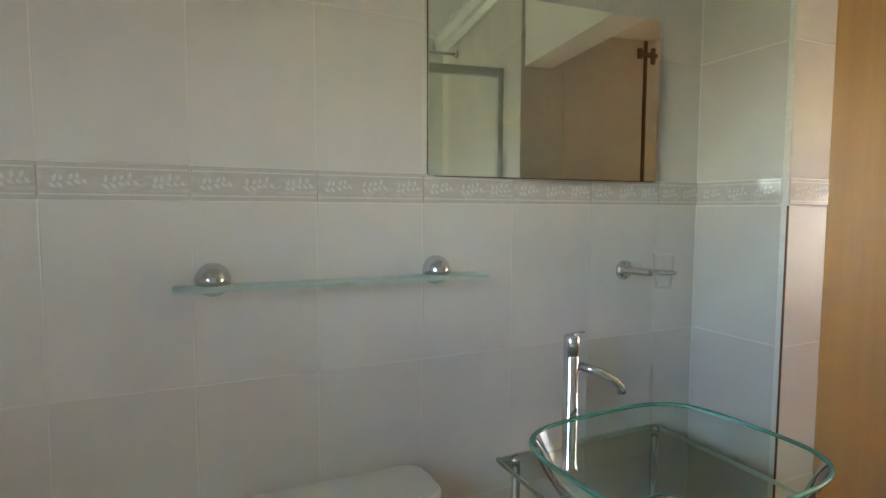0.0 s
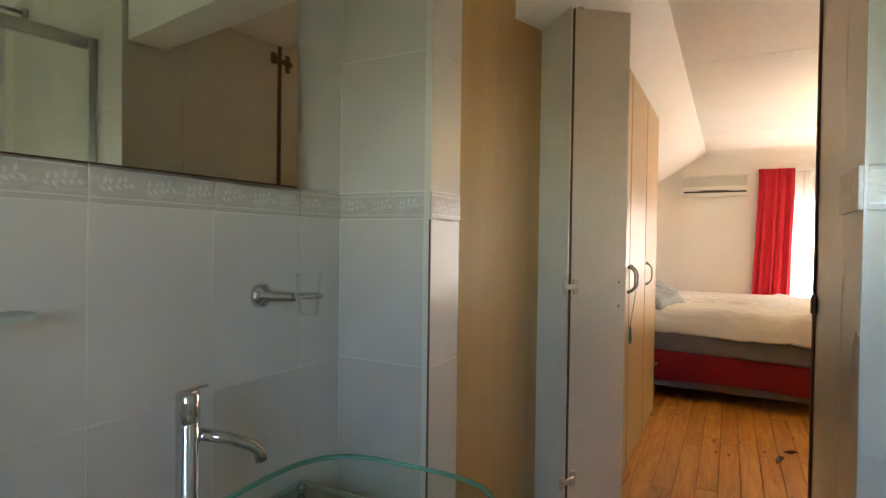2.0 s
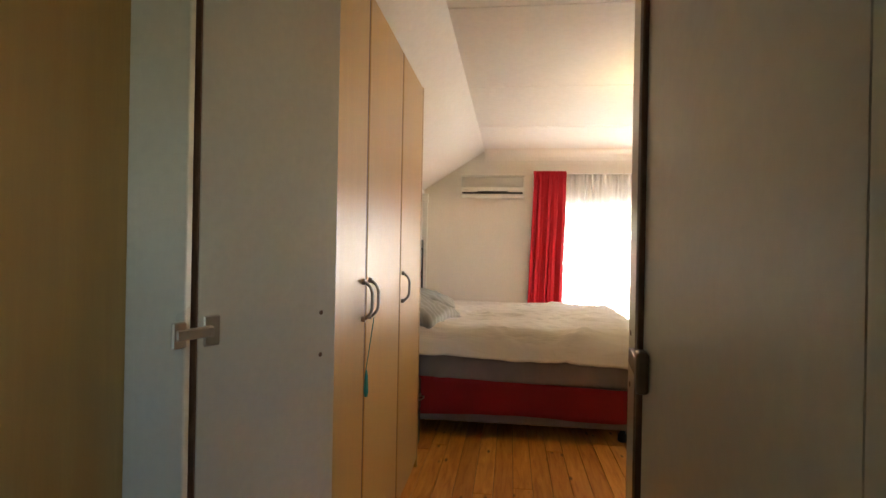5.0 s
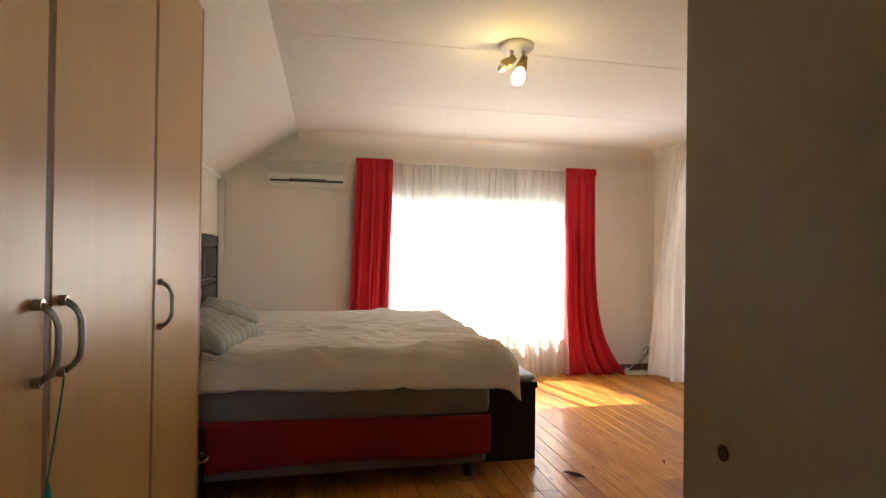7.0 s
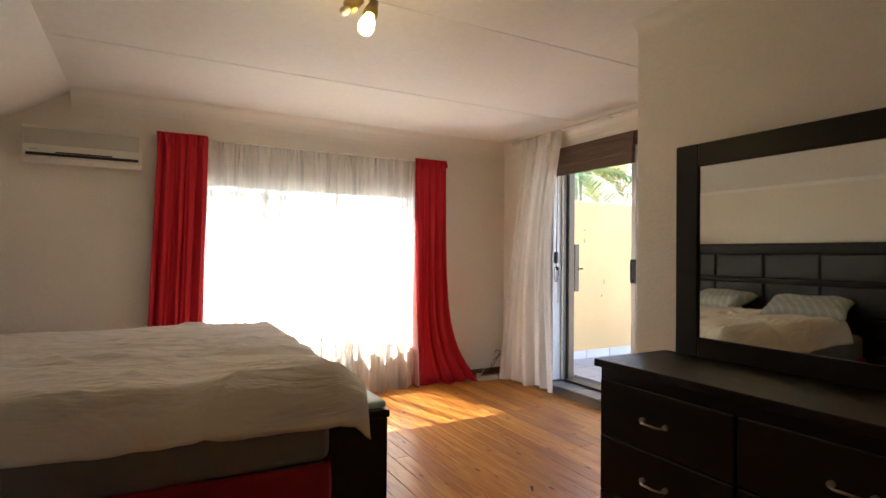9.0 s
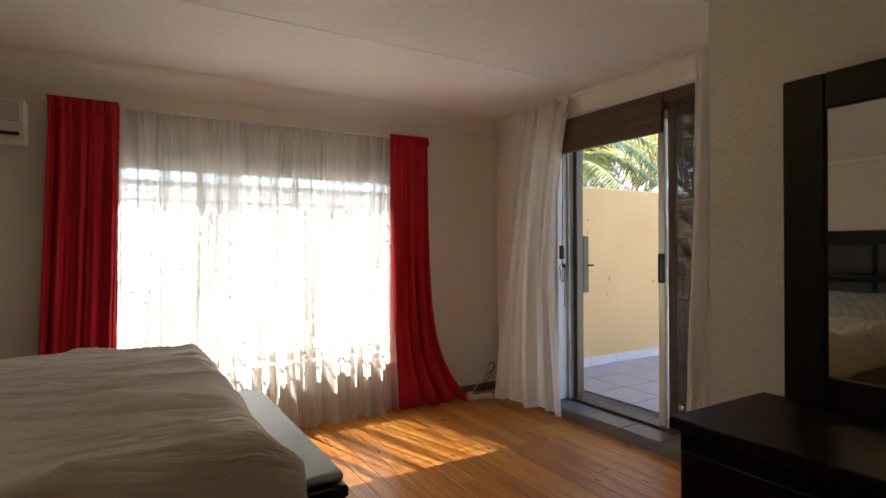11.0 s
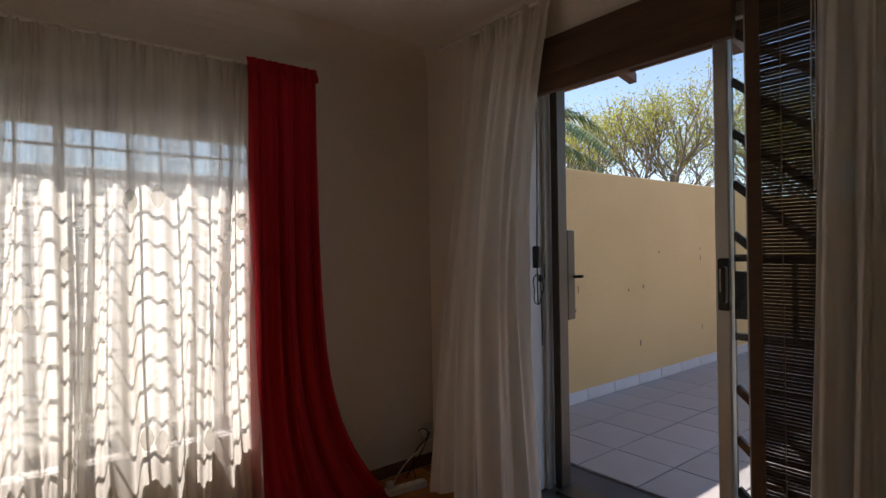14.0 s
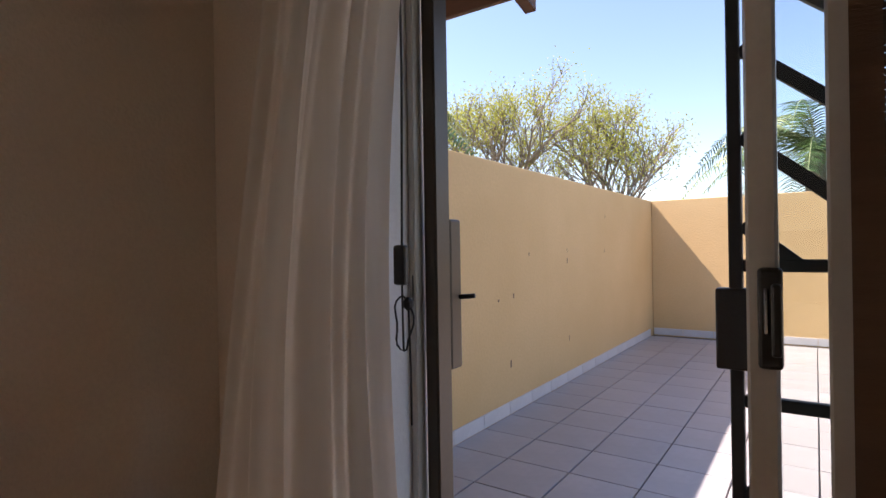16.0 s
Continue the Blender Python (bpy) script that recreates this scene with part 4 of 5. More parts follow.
part("jamb_face", bm_box((7.212, YD - 0.02, 0.083), (7.235, YD + 0.02, DZ1), 0.003), ALU_PALE, slider, "pale aluminium strip with a latch slot")
part("latch_slot", bm_box((7.219, YD + 0.0201, 1.17), (7.223, YD + 0.0215, 1.25), 0.0), BLACKSTEEL, slider)
part("jamb", bm_box((7.165, YD - 0.10, 0.083), (7.211, YD - 0.022, DZ1), 0.006), ALU_BRONZE, slider)
part("track", bm_box((DX0, YD - 0.10, 0.0835), (7.164, YD + 0.03, 0.10), 0.003), ALU_BRONZE, slider)
part("head_track", bm_box((DX0, YD - 0.10, DZ1 - 0.05), (7.164, YD + 0.03, DZ1 - 0.001), 0.003), ALU_BRONZE, slider)
part("stile", bm_box((6.300, YD - 0.02, 0.101), (6.357, YD + 0.02, DZ1 - 0.052), 0.006), ALU_PALE, slider, "pale aluminium stile")
part("stile", bm_box((6.180, YD + 0.045, 0.101), (6.220, YD + 0.075, DZ1 - 0.052), 0.005), ALU_PALE, slider, "pale aluminium stile")
part("stile", bm_box((DX0, YD - 0.02, 0.101), (DX0 + 0.05, YD + 0.02, DZ1 - 0.052), 0.005), ALU_PALE, slider)
p = part("pane", bm_box((DX0 + 0.05, YD - 0.004, 0.16), (6.300, YD + 0.002, DZ1 - 0.11)), PANE, slider)
p.visible_shadow = False
part("bottom_rail", bm_box((DX0 + 0.05, YD - 0.018, 0.101), (6.300, YD + 0.018, 0.16), 0.004), ALU_PALE, slider)
part("top_rail", bm_box((DX0 + 0.05, YD - 0.018, DZ1 - 0.11), (6.300, YD + 0.018, DZ1 - 0.052), 0.004), ALU_PALE, slider)
lk = part("lock", bm_box((6.292, YD + 0.021, 1.08), (6.335, YD + 0.055, 1.28), 0.008, 2), BLACKSTEEL, slider, "black sliding door lock")
part("pull", bm_box((6.292, YD + 0.056, 1.11), (6.31, YD + 0.085, 1.25), 0.006, 2), BLACKSTEEL, lk)
part("lever", bm_box((6.315, YD + 0.056, 1.15), (6.323, YD + 0.062, 1.24), 0.002), CHROME, lk)

gate = thing("security_gate", "black steel security gate with diagonal bars", "gate")
GYT = -3.47
part("post", bm_box((6.385, GYT - 0.015, 0.0), (6.415, GYT + 0.015, 2.25), 0.003), BLACKSTEEL, gate)
part("post", bm_box((5.50, GYT - 0.015, 0.0), (5.53, GYT + 0.015, 2.25), 0.003), BLACKSTEEL, gate)
for z in (0.93, 1.26):
    part("rail", bm_box((5.53, GYT - 0.012, z), (6.385, GYT + 0.012, z + 0.03), 0.003), BLACKSTEEL, gate)
for k in range(13):
    z = 0.30 + k * 0.215
    za, zb = z, z - 0.74
    if za > 0.93 and zb < 1.26 and 0.93 < za < 1.30:
        continue
    x0, x1 = 6.385, 5.53
    if zb < 0.02:
        x1 = x0 - (za - 0.02) / 0.74 * 0.855
        zb = 0.02
    if za > 2.22:
        x0 = 6.385 - (za - 2.22) / 0.74 * 0.855
        za = 2.22
    if zb < 1.275 < za:
        xm = x0 + (x1 - x0) * (za - 1.275) / (za - zb)
        x1, zb = xm, 1.275
    d = Vector((x1 - x0, 0, zb - za)).normalized()
    n = Vector((-d.z, 0, d.x)) * 0.016
    bm = bmesh.new()
    ring = [[bm.verts.new(Vector((x, GYT + s, z_)) + t * n) for s, t in ((-0.010, -1), (0.010, -1), (0.010, 1), (-0.010, 1))] for x, z_ in ((x0, za), (x1, zb))]
    for i in range(4):
        bm.faces.new((ring[0][i], ring[0][(i + 1) % 4], ring[1][(i + 1) % 4], ring[1][i]))
    bm.faces.new(ring[0][::-1])
    bm.faces.new(ring[1])
    part("diagonal_bar", bm, BLACKSTEEL, gate)
part("bar", bm_box((6.15, GYT - 0.01, 0.961), (6.17, GYT + 0.01, 1.259), 0.002), BLACKSTEEL, gate)
part("lock_box", bm_box((6.33, GYT - 0.022, 1.02), (6.445, GYT + 0.022, 1.22), 0.006, 2), BLACKSTEEL, gate, "black steel lock box")
lever = thing("gate_catch", "grey latch plate with a small lever on the door jamb", "latch")
part("plate", bm_box((7.168, YD - 0.165, 0.95), (7.190, YD - 0.101, 1.42), 0.008, 2), ALU_BRONZE, lever)
part("lever", bm_tube([(7.172, YD - 0.15, 1.175), (7.155, YD - 0.168, 1.175), (7.125, YD - 0.172, 1.178)], 0.008, 8), BLACKSTEEL, lever, "", True)

# curtains and rod at the terrace door
rod_s = thing("curtain_rod", "white curtain rod over the terrace door", "curtain rail")
RY = SOUTH + 0.095
part("rod", bm_tube([(5.25, RY, 2.485), (7.80, RY, 2.485)], 0.011, 10), CEILING, rod_s, "", True)
for x in (5.35, 6.42, 7.7):
    part("bracket", bm_tube([(x, SOUTH + 0.001, 2.482), (x, RY, 2.485)], 0.008, 8), CEILING, rod_s)
    part("ring", bm_tube([(x - 0.012, RY, 2.485), (x + 0.012, RY, 2.485)], 0.019, 12), CEILING, rod_s)
for x in (5.25, 7.80):
    part("finial", bm_lathe([(0.004, -0.02), (0.018, -0.012), (0.02, 0.0), (0.018, 0.012), (0.004, 0.02)], 12, (x, RY, 2.485)), CEILING, rod_s, "", True)
cl = thing("curtain", "white muslin curtain drawn beside the terrace door", "curtain", group="white curtains")
part("cloth", curtain("cloth", MUSLIN, "", (7.60, RY, 0), (6.965, RY, 0), (7.73, -2.83, 0), (6.98, -2.945, 0), 0.05, 2.49, 4.6, 0.030, (0, 1, 0), 33, 200, 44, bulge=lambda u, v: 0.07 * math.sin(math.pi * v) * math.sin(math.pi * u), sway=lambda u, v: 0.13 * math.sin(math.pi * v ** 0.8) * u * u), MUSLIN, cl, "", True)
cr = thing("curtain", "white muslin curtain bunched beside the bamboo blind", "curtain", group="white curtains")
part("cloth", curtain("cloth", MUSLIN, "", (5.94, RY, 0), (5.42, RY, 0), (5.98, RY + 0.06, 0), (5.38, RY + 0.05, 0), 0.03, 2.47, 7, 0.03, (0, 1, 0), 37, 150, 26), MUSLIN, cr, "", True)

# bamboo blinds
bl1 = thing("blind", "rolled up brown cane blind over the door", "blind", group="cane blinds")
part("head_batten", bm_box((6.215, SOUTH + 0.002, 2.29), (7.22, SOUTH + 0.032, 2.335), 0.003), CANE, bl1)
for k in range(5):
    z = 2.288 - k * 0.042
    part("fold", bm_box((6.215 + 0.002 * k, SOUTH + 0.004 + 0.002 * (k % 2), z - 0.047), (7.195 - 0.002 * k, SOUTH + 0.040 + 0.0025 * (k % 3), z), 0.005, 2), CANE, bl1)
bl2 = thing("blind", "lowered brown reed blind in front of the glass", "blind", group="cane blinds")
part("head_batten", bm_box((5.53, SOUTH + 0.002, 2.26), (6.21, SOUTH + 0.026, 2.335), 0.003), CANE, bl2)
me_slat = None
nsl = 175
for k in range(nsl):
    z = 2.256 - k * 0.0122
    if me_slat is None:
        s = part("slat", bm_box((-0.33, -0.0012, -0.0055), (0.33, 0.0012, 0.0055)), REED, bl2)
        me_slat = s.data
    else:
        s = new("slat", me_slat)
        s.parent = bl2
    s.location = (5.855 + rnd.uniform(-0.003, 0.003), SOUTH + 0.010 + rnd.uniform(-0.0015, 0.0015), z)
    s.rotation_euler = (rnd.uniform(-0.13, 0.13), rnd.uniform(-0.0008, 0.0008), 0)
for x in (6.17, 6.08, 5.87, 5.62):
    part("string", bm_box((x - 0.006 if x > 6.1 else x - 0.002, SOUTH + 0.0125, 0.11), (x + 0.006 if x > 6.1 else x + 0.002, SOUTH + 0.0145, 2.26)), CANE, bl2)
part("edge_band", bm_box((6.142, SOUTH + 0.0146, 0.115), (6.188, SOUTH + 0.0160, 2.255)), CANE, bl2, "dark woven edge band")
cord = thing("pull_cord", "thin white pull cord of the blind", "cord")
part("cord", bm_tube([(5.97, SOUTH + 0.04, 2.27), (5.965, SOUTH + 0.05, 1.9), (5.97, SOUTH + 0.048, 1.55)], 0.0025, 5), CORDWHITE, cord)
part("cord", bm_tube([(5.975, SOUTH + 0.04, 2.27), (5.98, SOUTH + 0.052, 1.85), (5.975, SOUTH + 0.05, 1.50)], 0.0025, 5), CORDWHITE, cord)
part("tassel", bm_lathe([(0.002, 0.0), (0.008, -0.03), (0.006, -0.045)], 8, (5.97, SOUTH + 0.049, 1.55)), CORDWHITE, cord)

rem = thing("alarm_sensor", "small black box hanging by a cord at the jamb", "sensor")
part("box", bm_box((7.15, SOUTH + 0.004, 1.23), (7.19, SOUTH + 0.03, 1.34), 0.008, 2), BLACKSTEEL, rem)
part("cord", bm_tube([(7.17, SOUTH + 0.012, 1.34), (7.165, SOUTH + 0.008, 1.8), (7.168, SOUTH + 0.008, 2.26)], 0.0035, 6), CORDBLACK, rem)
loop = [(7.168 + 0.03 * math.sin(2 * math.pi * k / 20) * (1 + 0.3 * math.sin(k)), SOUTH + 0.014, 1.14 - 0.075 * math.cos(2 * math.pi * k / 20) - 0.015) for k in range(21)]
part("cord", bm_tube([(7.17, SOUTH + 0.014, 1.23)] + loop, 0.003, 6), CORDBLACK, rem)
part("cord", bm_tube([(7.15, SOUTH + 0.012, 1.17), (7.145, SOUTH + 0.012, 1.0), (7.145, SOUTH + 0.012, 0.85)], 0.003, 6), CORDBLACK, rem)
part("knot", bm_lathe([(0.004, -0.018), (0.014, -0.008), (0.015, 0.006), (0.004, 0.018)], 10, (7.148, SOUTH + 0.016, 1.18)), CORDBLACK, rem)

# ---- bathroom things ----
ROWS_Z = [(0.04, 0.499), (0.502, 0.957), (0.960, 1.415), (1.418, 1.501), (1.504, 1.932), (1.935, 2.39), (2.393, 2.818)]
tile_cache, motif_cache = {}, {}


def leaf_motif(w, h):
    """Raised pale sprays of pointed leaves and two thin rules, on the face of a border tile."""
    if (w, h) in motif_cache:
        return motif_cache[w, h]
    r = random.Random(9)
    bm = bmesh.new()
    for z in (-0.36, 0.36):
        bm_box((-w / 2 + 0.004, -0.0014, z * h - 0.0016), (w / 2 - 0.004, 0.0005, z * h + 0.0016), bm=bm)
    for cx in ([-0.045, 0.055] if w < 0.25 else [-0.10, 0.0, 0.10]):
        for k in range(9):
            s = k / 8 - 0.5
            px, pz = cx + 0.062 * s, 0.010 * s
            a = radians(20 + (62 if k % 2 else -58) + r.uniform(-14, 14))
            ln, wd = r.uniform(0.016, 0.023), 0.0048
            ux, uz = math.cos(a), math.sin(a)
            tip, mid = (px + ux * ln, pz + uz * ln), (px + ux * ln * 0.45, pz + uz * ln * 0.45)
            vs = [bm.verts.new(q) for q in ((px, -0.0004, pz), (mid[0] - uz * wd, -0.0008, mid[1] + ux * wd), (tip[0], -0.0004, tip[1]), (mid[0] + uz * wd, -0.0008, mid[1] - ux * wd), (mid[0], -0.0018, mid[1]))]
            for i in range(4):
                bm.faces.new((vs[4], vs[i], vs[(i + 1) % 4]))
    me = bpy.data.meshes.new("leaf_motif")
    bm.to_mesh(me)
    bm.free()
    me.materials.append(MOTIF)
    motif_cache[w, h] = me
    return me


def wall_tiles(parent, spans, axis, face, back, rows=None):
    """Tiles between the given spans along x (axis 0) or y (axis 1); the border row carries the leaf motif."""
    for a, c in spans:
        for z0, z1 in rows or ROWS_Z:
            border = z1 - z0 < 0.09 and z0 > 1.3 and z0 < 1.45
            w, h = round(c - a - 0.0018, 4), round(z1 - z0, 4)
            d = abs(back - face) + (0.003 if border else 0.0)
            key = (axis, w, h, round(d, 4), border)
            if key not in tile_cache:
                if axis == 0:
                    bm = bm_box((-w / 2, -d / 2, -h / 2), (w / 2, d / 2, h / 2), 0.0012)
                else:
                    bm = bm_box((-d / 2, -w / 2, -h / 2), (d / 2, w / 2, h / 2), 0.0012)
                me = bpy.data.meshes.new("tile")
                bm.to_mesh(me)
                bm.free()
                me.materials.append(BORDER if border else TILE)
                tile_cache[key] = me
            t = new("border_tile" if border else "tile", tile_cache[key])
            t.parent = parent
            s = 1 if face < back else -1
            mid = back - s * d / 2
            j = random.Random(round(a * 1000) + round(z0 * 77)).uniform(-0.0002, 0.0002)
            if border and w > 0.15:
                motif = new("leaf_motif", leaf_motif(w, h))
                motif.parent = t
                motif.matrix_basis = pose(0, -d / 2, 0) if axis == 0 else pose(-d / 2, 0, 0, 0, 0, -90)
            t.location = ((a + c) / 2, mid + j, (z0 + z1) / 2) if axis == 0 else (mid + j, (a + c) / 2, (z0 + z1) / 2)


bn = bpy.data.objects["wall_bathroom_north"]
xs = [0.739 + 0.3045 * k for k in range(-7, 4)]
wall_tiles(bn, list(zip(xs, xs[1:])) + [(xs[-1], 1.846)], 0, 1.75, 1.769)
wall_tiles(bpy.data.objects["wall_partition_north"], [(1.425, 1.749)], 1, 1.847, 1.866)
wall_tiles(bpy.data.objects["wall_partition_north"], [(1.848, 2.049)], 0, 1.404, 1.429)
wall_tiles(bpy.data.objects["wall_partition_south"], [(0.185, 0.375), (-0.12, 0.185), (-0.425, -0.12), (-0.73, -0.425), (-1.03, -0.73)], 1, 1.667, 1.686)
wall_tiles(bpy.data.objects["wall_partition_south"], [(1.668, 1.86)], 0, 0.384, 0.377, [(1.418, 1.501)])
structure("trim_corner", bm_box((1.8435, 1.4005, 0.04), (1.8485, 1.4055, 1.415)), BROWNEDGE, "thin dark corner bead on the tiles", "trim")
structure("trim_corner", bm_box((1.6635, 0.3735, 0.04), (1.6685, 0.3785, 2.44)), ALU_PALE, "thin corner bead on the tiles", "trim")

cab = thing("bathroom_mirror", "frameless rectangular mirror on the tiled wall", "mirror", (1.192, 1.714, 1.78), -3.95)
bm = bm_box((-0.440, -0.004, -0.283), (0.380, 0.004, 0.253))
part("mirror_glass", bm, MIRROR, cab, "silvered mirror glass")
part("edge", bm_box((-0.442, 0.0042, -0.285), (0.382, 0.006, 0.255), 0.0005), BROWNEDGE, cab, "dark backing edge")

shelf = thing("glass_shelf", "frosted glass shelf on two chrome mounts", "shelf")


def shelf_plate():
    pts = [(0.085, 1.745), (0.92, 1.745), (0.92, 1.68)] + [(0.92 - 0.03 * (1 - math.cos(radians(a))), 1.66 - 0.03 * math.sin(radians(a)) + 0.02) for a in (30, 60, 90)] + [(0.115, 1.65), (0.09, 1.665), (0.085, 1.68)]
    return bm_prism(pts, 2, 1.203, 1.211)


part("plate", shelf_plate(), SHELFGLASS, shelf)
for x in (0.175, 0.780):
    m = bm_lathe([(0.043, 0.0), (0.043, 0.004), (0.041, 0.014), (0.035, 0.028), (0.027, 0.040), (0.015, 0.049), (0.004, 0.052)], 20)
    for v in m.verts:
        v.co = Vector((x + v.co.x, 1.748 - v.co.z, 1.222 + v.co.y))
    part("mount", m, CHROME, shelf, "round chrome shelf mount", True)

holder = thing("tumbler_holder", "chrome wall holder with a clear glass tumbler", "tumbler holder")
m = bm_lathe([(0.034, 0.0), (0.034, 0.008), (0.026, 0.016), (0.013, 0.022), (0.012, 0.105)], 20)
for v in m.verts:
    v.co = Vector((1.50 + 0.25 * max(0.0, v.co.z - 0.022) + v.co.x, 1.748 - v.co.z, 1.19 + v.co.y))
part("mount", m, CHROME, holder, "", True)
CUP = Vector((1.535, 1.604, 1.195))
part("ring", bm_tube([CUP + Vector((0.036 * math.cos(2 * math.pi * k / 24), 0.036 * math.sin(2 * math.pi * k / 24), 0)) for k in range(25)], 0.006, 8, cap=False), CHROME, holder, "", True)
tumbler = thing("tumbler", "clear glass tumbler standing in the chrome ring", "glass", CUP)
part("cup", bm_lathe([(0.002, -0.05), (0.027, -0.05), (0.0335, 0.06)], 24, cap=False), CLEARGLASS, tumbler, "", True)
# the glint along the glass rim, put in as an opaque white ring
part("rim", bm_tube([(0.0335 * math.cos(2 * math.pi * k / 24), 0.0335 * math.sin(2 * math.pi * k / 24), 0.06) for k in range(25)], 0.0012, 6, cap=False), CERAMIC, tumbler, "", True)

tap = thing("basin_tap", "tall chrome mixer tap beside the basin", "tap", (1.165, 1.60, 0.0), 0)
part("column", bm_lathe([(0.03, 0.605), (0.028, 0.615), (0.0235, 0.62), (0.0235, 0.955), (0.0225, 0.957), (0.0225, 0.963), (0.0245, 0.965), (0.0245, 1.018), (0.021, 1.022)], 24), CHROME, tap, "", True)
sp = [Vector((0.02, -0.012, 0.93)), Vector((0.07, -0.045, 0.910)), Vector((0.108, -0.070, 0.888)), Vector((0.122, -0.080, 0.872)), Vector((0.126, -0.082, 0.850))]
part("spout", bm_tube(sp, 0.0135, 12), CHROME, tap, "", True)
part("lever", bm_box((0.004, -0.006, 1.0225), (0.05, 0.006, 1.029), 0.003), CHROME, tap)


def superellipse(a, n=3.6):
    c, s = math.cos(a), math.sin(a)
    return (abs(c) ** (2 / n) * (1 if c >= 0 else -1), abs(s) ** (2 / n) * (1 if s >= 0 else -1))


def bowl():
    bm = bmesh.new()
    rings = []
    outer = [(0.10, 0.0), (0.17, 0.012), (0.225, 0.06), (0.258, 0.125), (0.283, 0.185)]
    for r, h in outer:
        rings.append([bm.verts.new((1.14 * r * superellipse(2 * math.pi * k / 72)[0], 0.95 * r * superellipse(2 * math.pi * k / 72)[1], h)) for k in range(72)])
    for a, b in zip(rings, rings[1:]):
        for k in range(72):
            bm.faces.new((a[k], a[(k + 1) % 72], b[(k + 1) % 72], b[k]))
    bm.faces.new(rings[0][::-1])
    return bm


basin = thing("basin", "clear green-edged glass bowl basin", "basin", (1.205, 1.245, 0.617), 3)
part("bowl", bowl(), GREENGLASS, basin, "", True)
part("rim", bm_tube([(1.14 * 0.2825 * superellipse(2 * math.pi * k / 72)[0], 0.95 * 0.2825 * superellipse(2 * math.pi * k / 72)[1], 0.186) for k in range(73)], 0.0058, 8, cap=False), GLASSEDGE, basin, "thick green glass rim", True)
part("drain", bm_lathe([(0.022, 0.015), (0.03, 0.017), (0.022, 0.024), (0.006, 0.025)], 20), CHROME, basin, "chrome drain", True)
counter = thing("glass_counter", "green glass counter shelf under the basin", "counter")
part("slab", bm_sheet(1, 1, lambda u, v: (0.989 + 0.667 * u, 1.024 + 0.707 * v, 0.612)), GREENGLASS, counter)
for a, c in (((0.985, 1.02, 0.601), (0.989, 1.735, 0.615)), ((1.656, 1.02, 0.601), (1.66, 1.735, 0.615)), ((0.989, 1.02, 0.601), (1.656, 1.024, 0.615)), ((0.989, 1.731, 0.601), (1.656, 1.735, 0.615))):
    part("edge", bm_box(a, c), FROSTED, counter, "pale green glass edge")
for x, y in ((1.03, 1.69), (1.61, 1.69), (1.03, 1.10), (1.61, 1.10)):
    part("stud", bm_lathe([(0.016, 0.6165), (0.016, 0.624), (0.009, 0.632)], 16, (x, y, 0)), CHROME, counter, "", True)
    part("leg", bm_tube([(x, y, 0.0), (x, y, 0.599)], 0.014, 12), CHROME, counter, "", True)

cistern = thing("toilet_cistern", "white ceramic toilet cistern against the tiles", "toilet")


def rounded(x0, x1, y0, y1, r, n=5):
    pts = []
    for cx, cy, a0 in ((x1 - r, y1 - r, 0), (x0 + r, y1 - r, 90), (x0 + r, y0 + r, 180), (x1 - r, y0 + r, 270)):
        pts += [(cx + r * math.cos(radians(a0 + 90 * k / n)), cy + r * math.sin(radians(a0 + 90 * k / n))) for k in range(n + 1)]
    return pts


part("tank", bm_prism(rounded(0.20, 0.70, 1.56, 1.745, 0.05), 2, 0.30, 0.615), CERAMIC, cistern, "", True)
lid = bm_prism(rounded(0.17, 0.73, 1.535, 1.747, 0.07), 2, 0.6155, 0.655)
bmesh.ops.bevel(lid, geom=[e for e in lid.edges if e.verts[0].co.z > 0.65 and e.verts[1].co.z > 0.65], offset=0.014, segments=3, affect="EDGES")
part("lid", lid, CERAMIC, cistern, "")
part("pan", bm_prism(rounded(0.28, 0.62, 1.06, 1.559, 0.15, 8), 2, 0.0, 0.40), CERAMIC, cistern, "", True)

shower = thing("shower_screen", "grey framed glass shower screen", "shower")
SY = 0.10
for a, c in (((1.63, SY - 0.02, 0.02), (1.664, SY + 0.02, 2.27)), ((0.72, SY - 0.02, 0.02), (0.755, SY + 0.02, 2.27)), ((0.755, SY - 0.015, 2.215), (1.63, SY + 0.015, 2.27)), ((0.755, SY - 0.015, 0.02), (1.63, SY + 0.015, 0.06))):
    part("frame", bm_box(a, c, 0.003), ALU_PALE, shower, "grey aluminium frame")
part("pane", bm_box((0.755, SY - 0.003, 0.06), (1.63, SY + 0.003, 2.215)), CLEARGLASS, shower).visible_shadow = False
part("handle", bm_tube([(0.86, SY + 0.05, 1.6), (0.99, SY + 0.05, 1.605)], 0.008, 8), CHROME, shower)
rail = thing("shower_pipe", "chrome shower pipe with a round wall flange", "shower")
part("rail", bm_tube([(0.9, -0.80, 2.60), (1.664, -0.80, 2.60)], 0.011, 10), CHROME, rail, "", True)
part("flange", bm_tube([(1.64, -0.80, 2.60), (1.665, -0.80, 2.60)], 0.03, 16), CHROME, rail, "", True)
wb = tagged(new("window_2"), "white framed bathroom window", "window", kind="structure")
for a, c in (((-1.44, -0.4, 1.35), (-1.40, -0.36, 2.05)), ((-1.44, 0.46, 1.35), (-1.40, 0.5, 2.05)), ((-1.44, -0.36, 1.35), (-1.40, 0.46, 1.39)), ((-1.44, -0.36, 2.01), (-1.40, 0.46, 2.05))):
    part("window_frame", bm_box(a, c, 0.003), CEILING, wb)
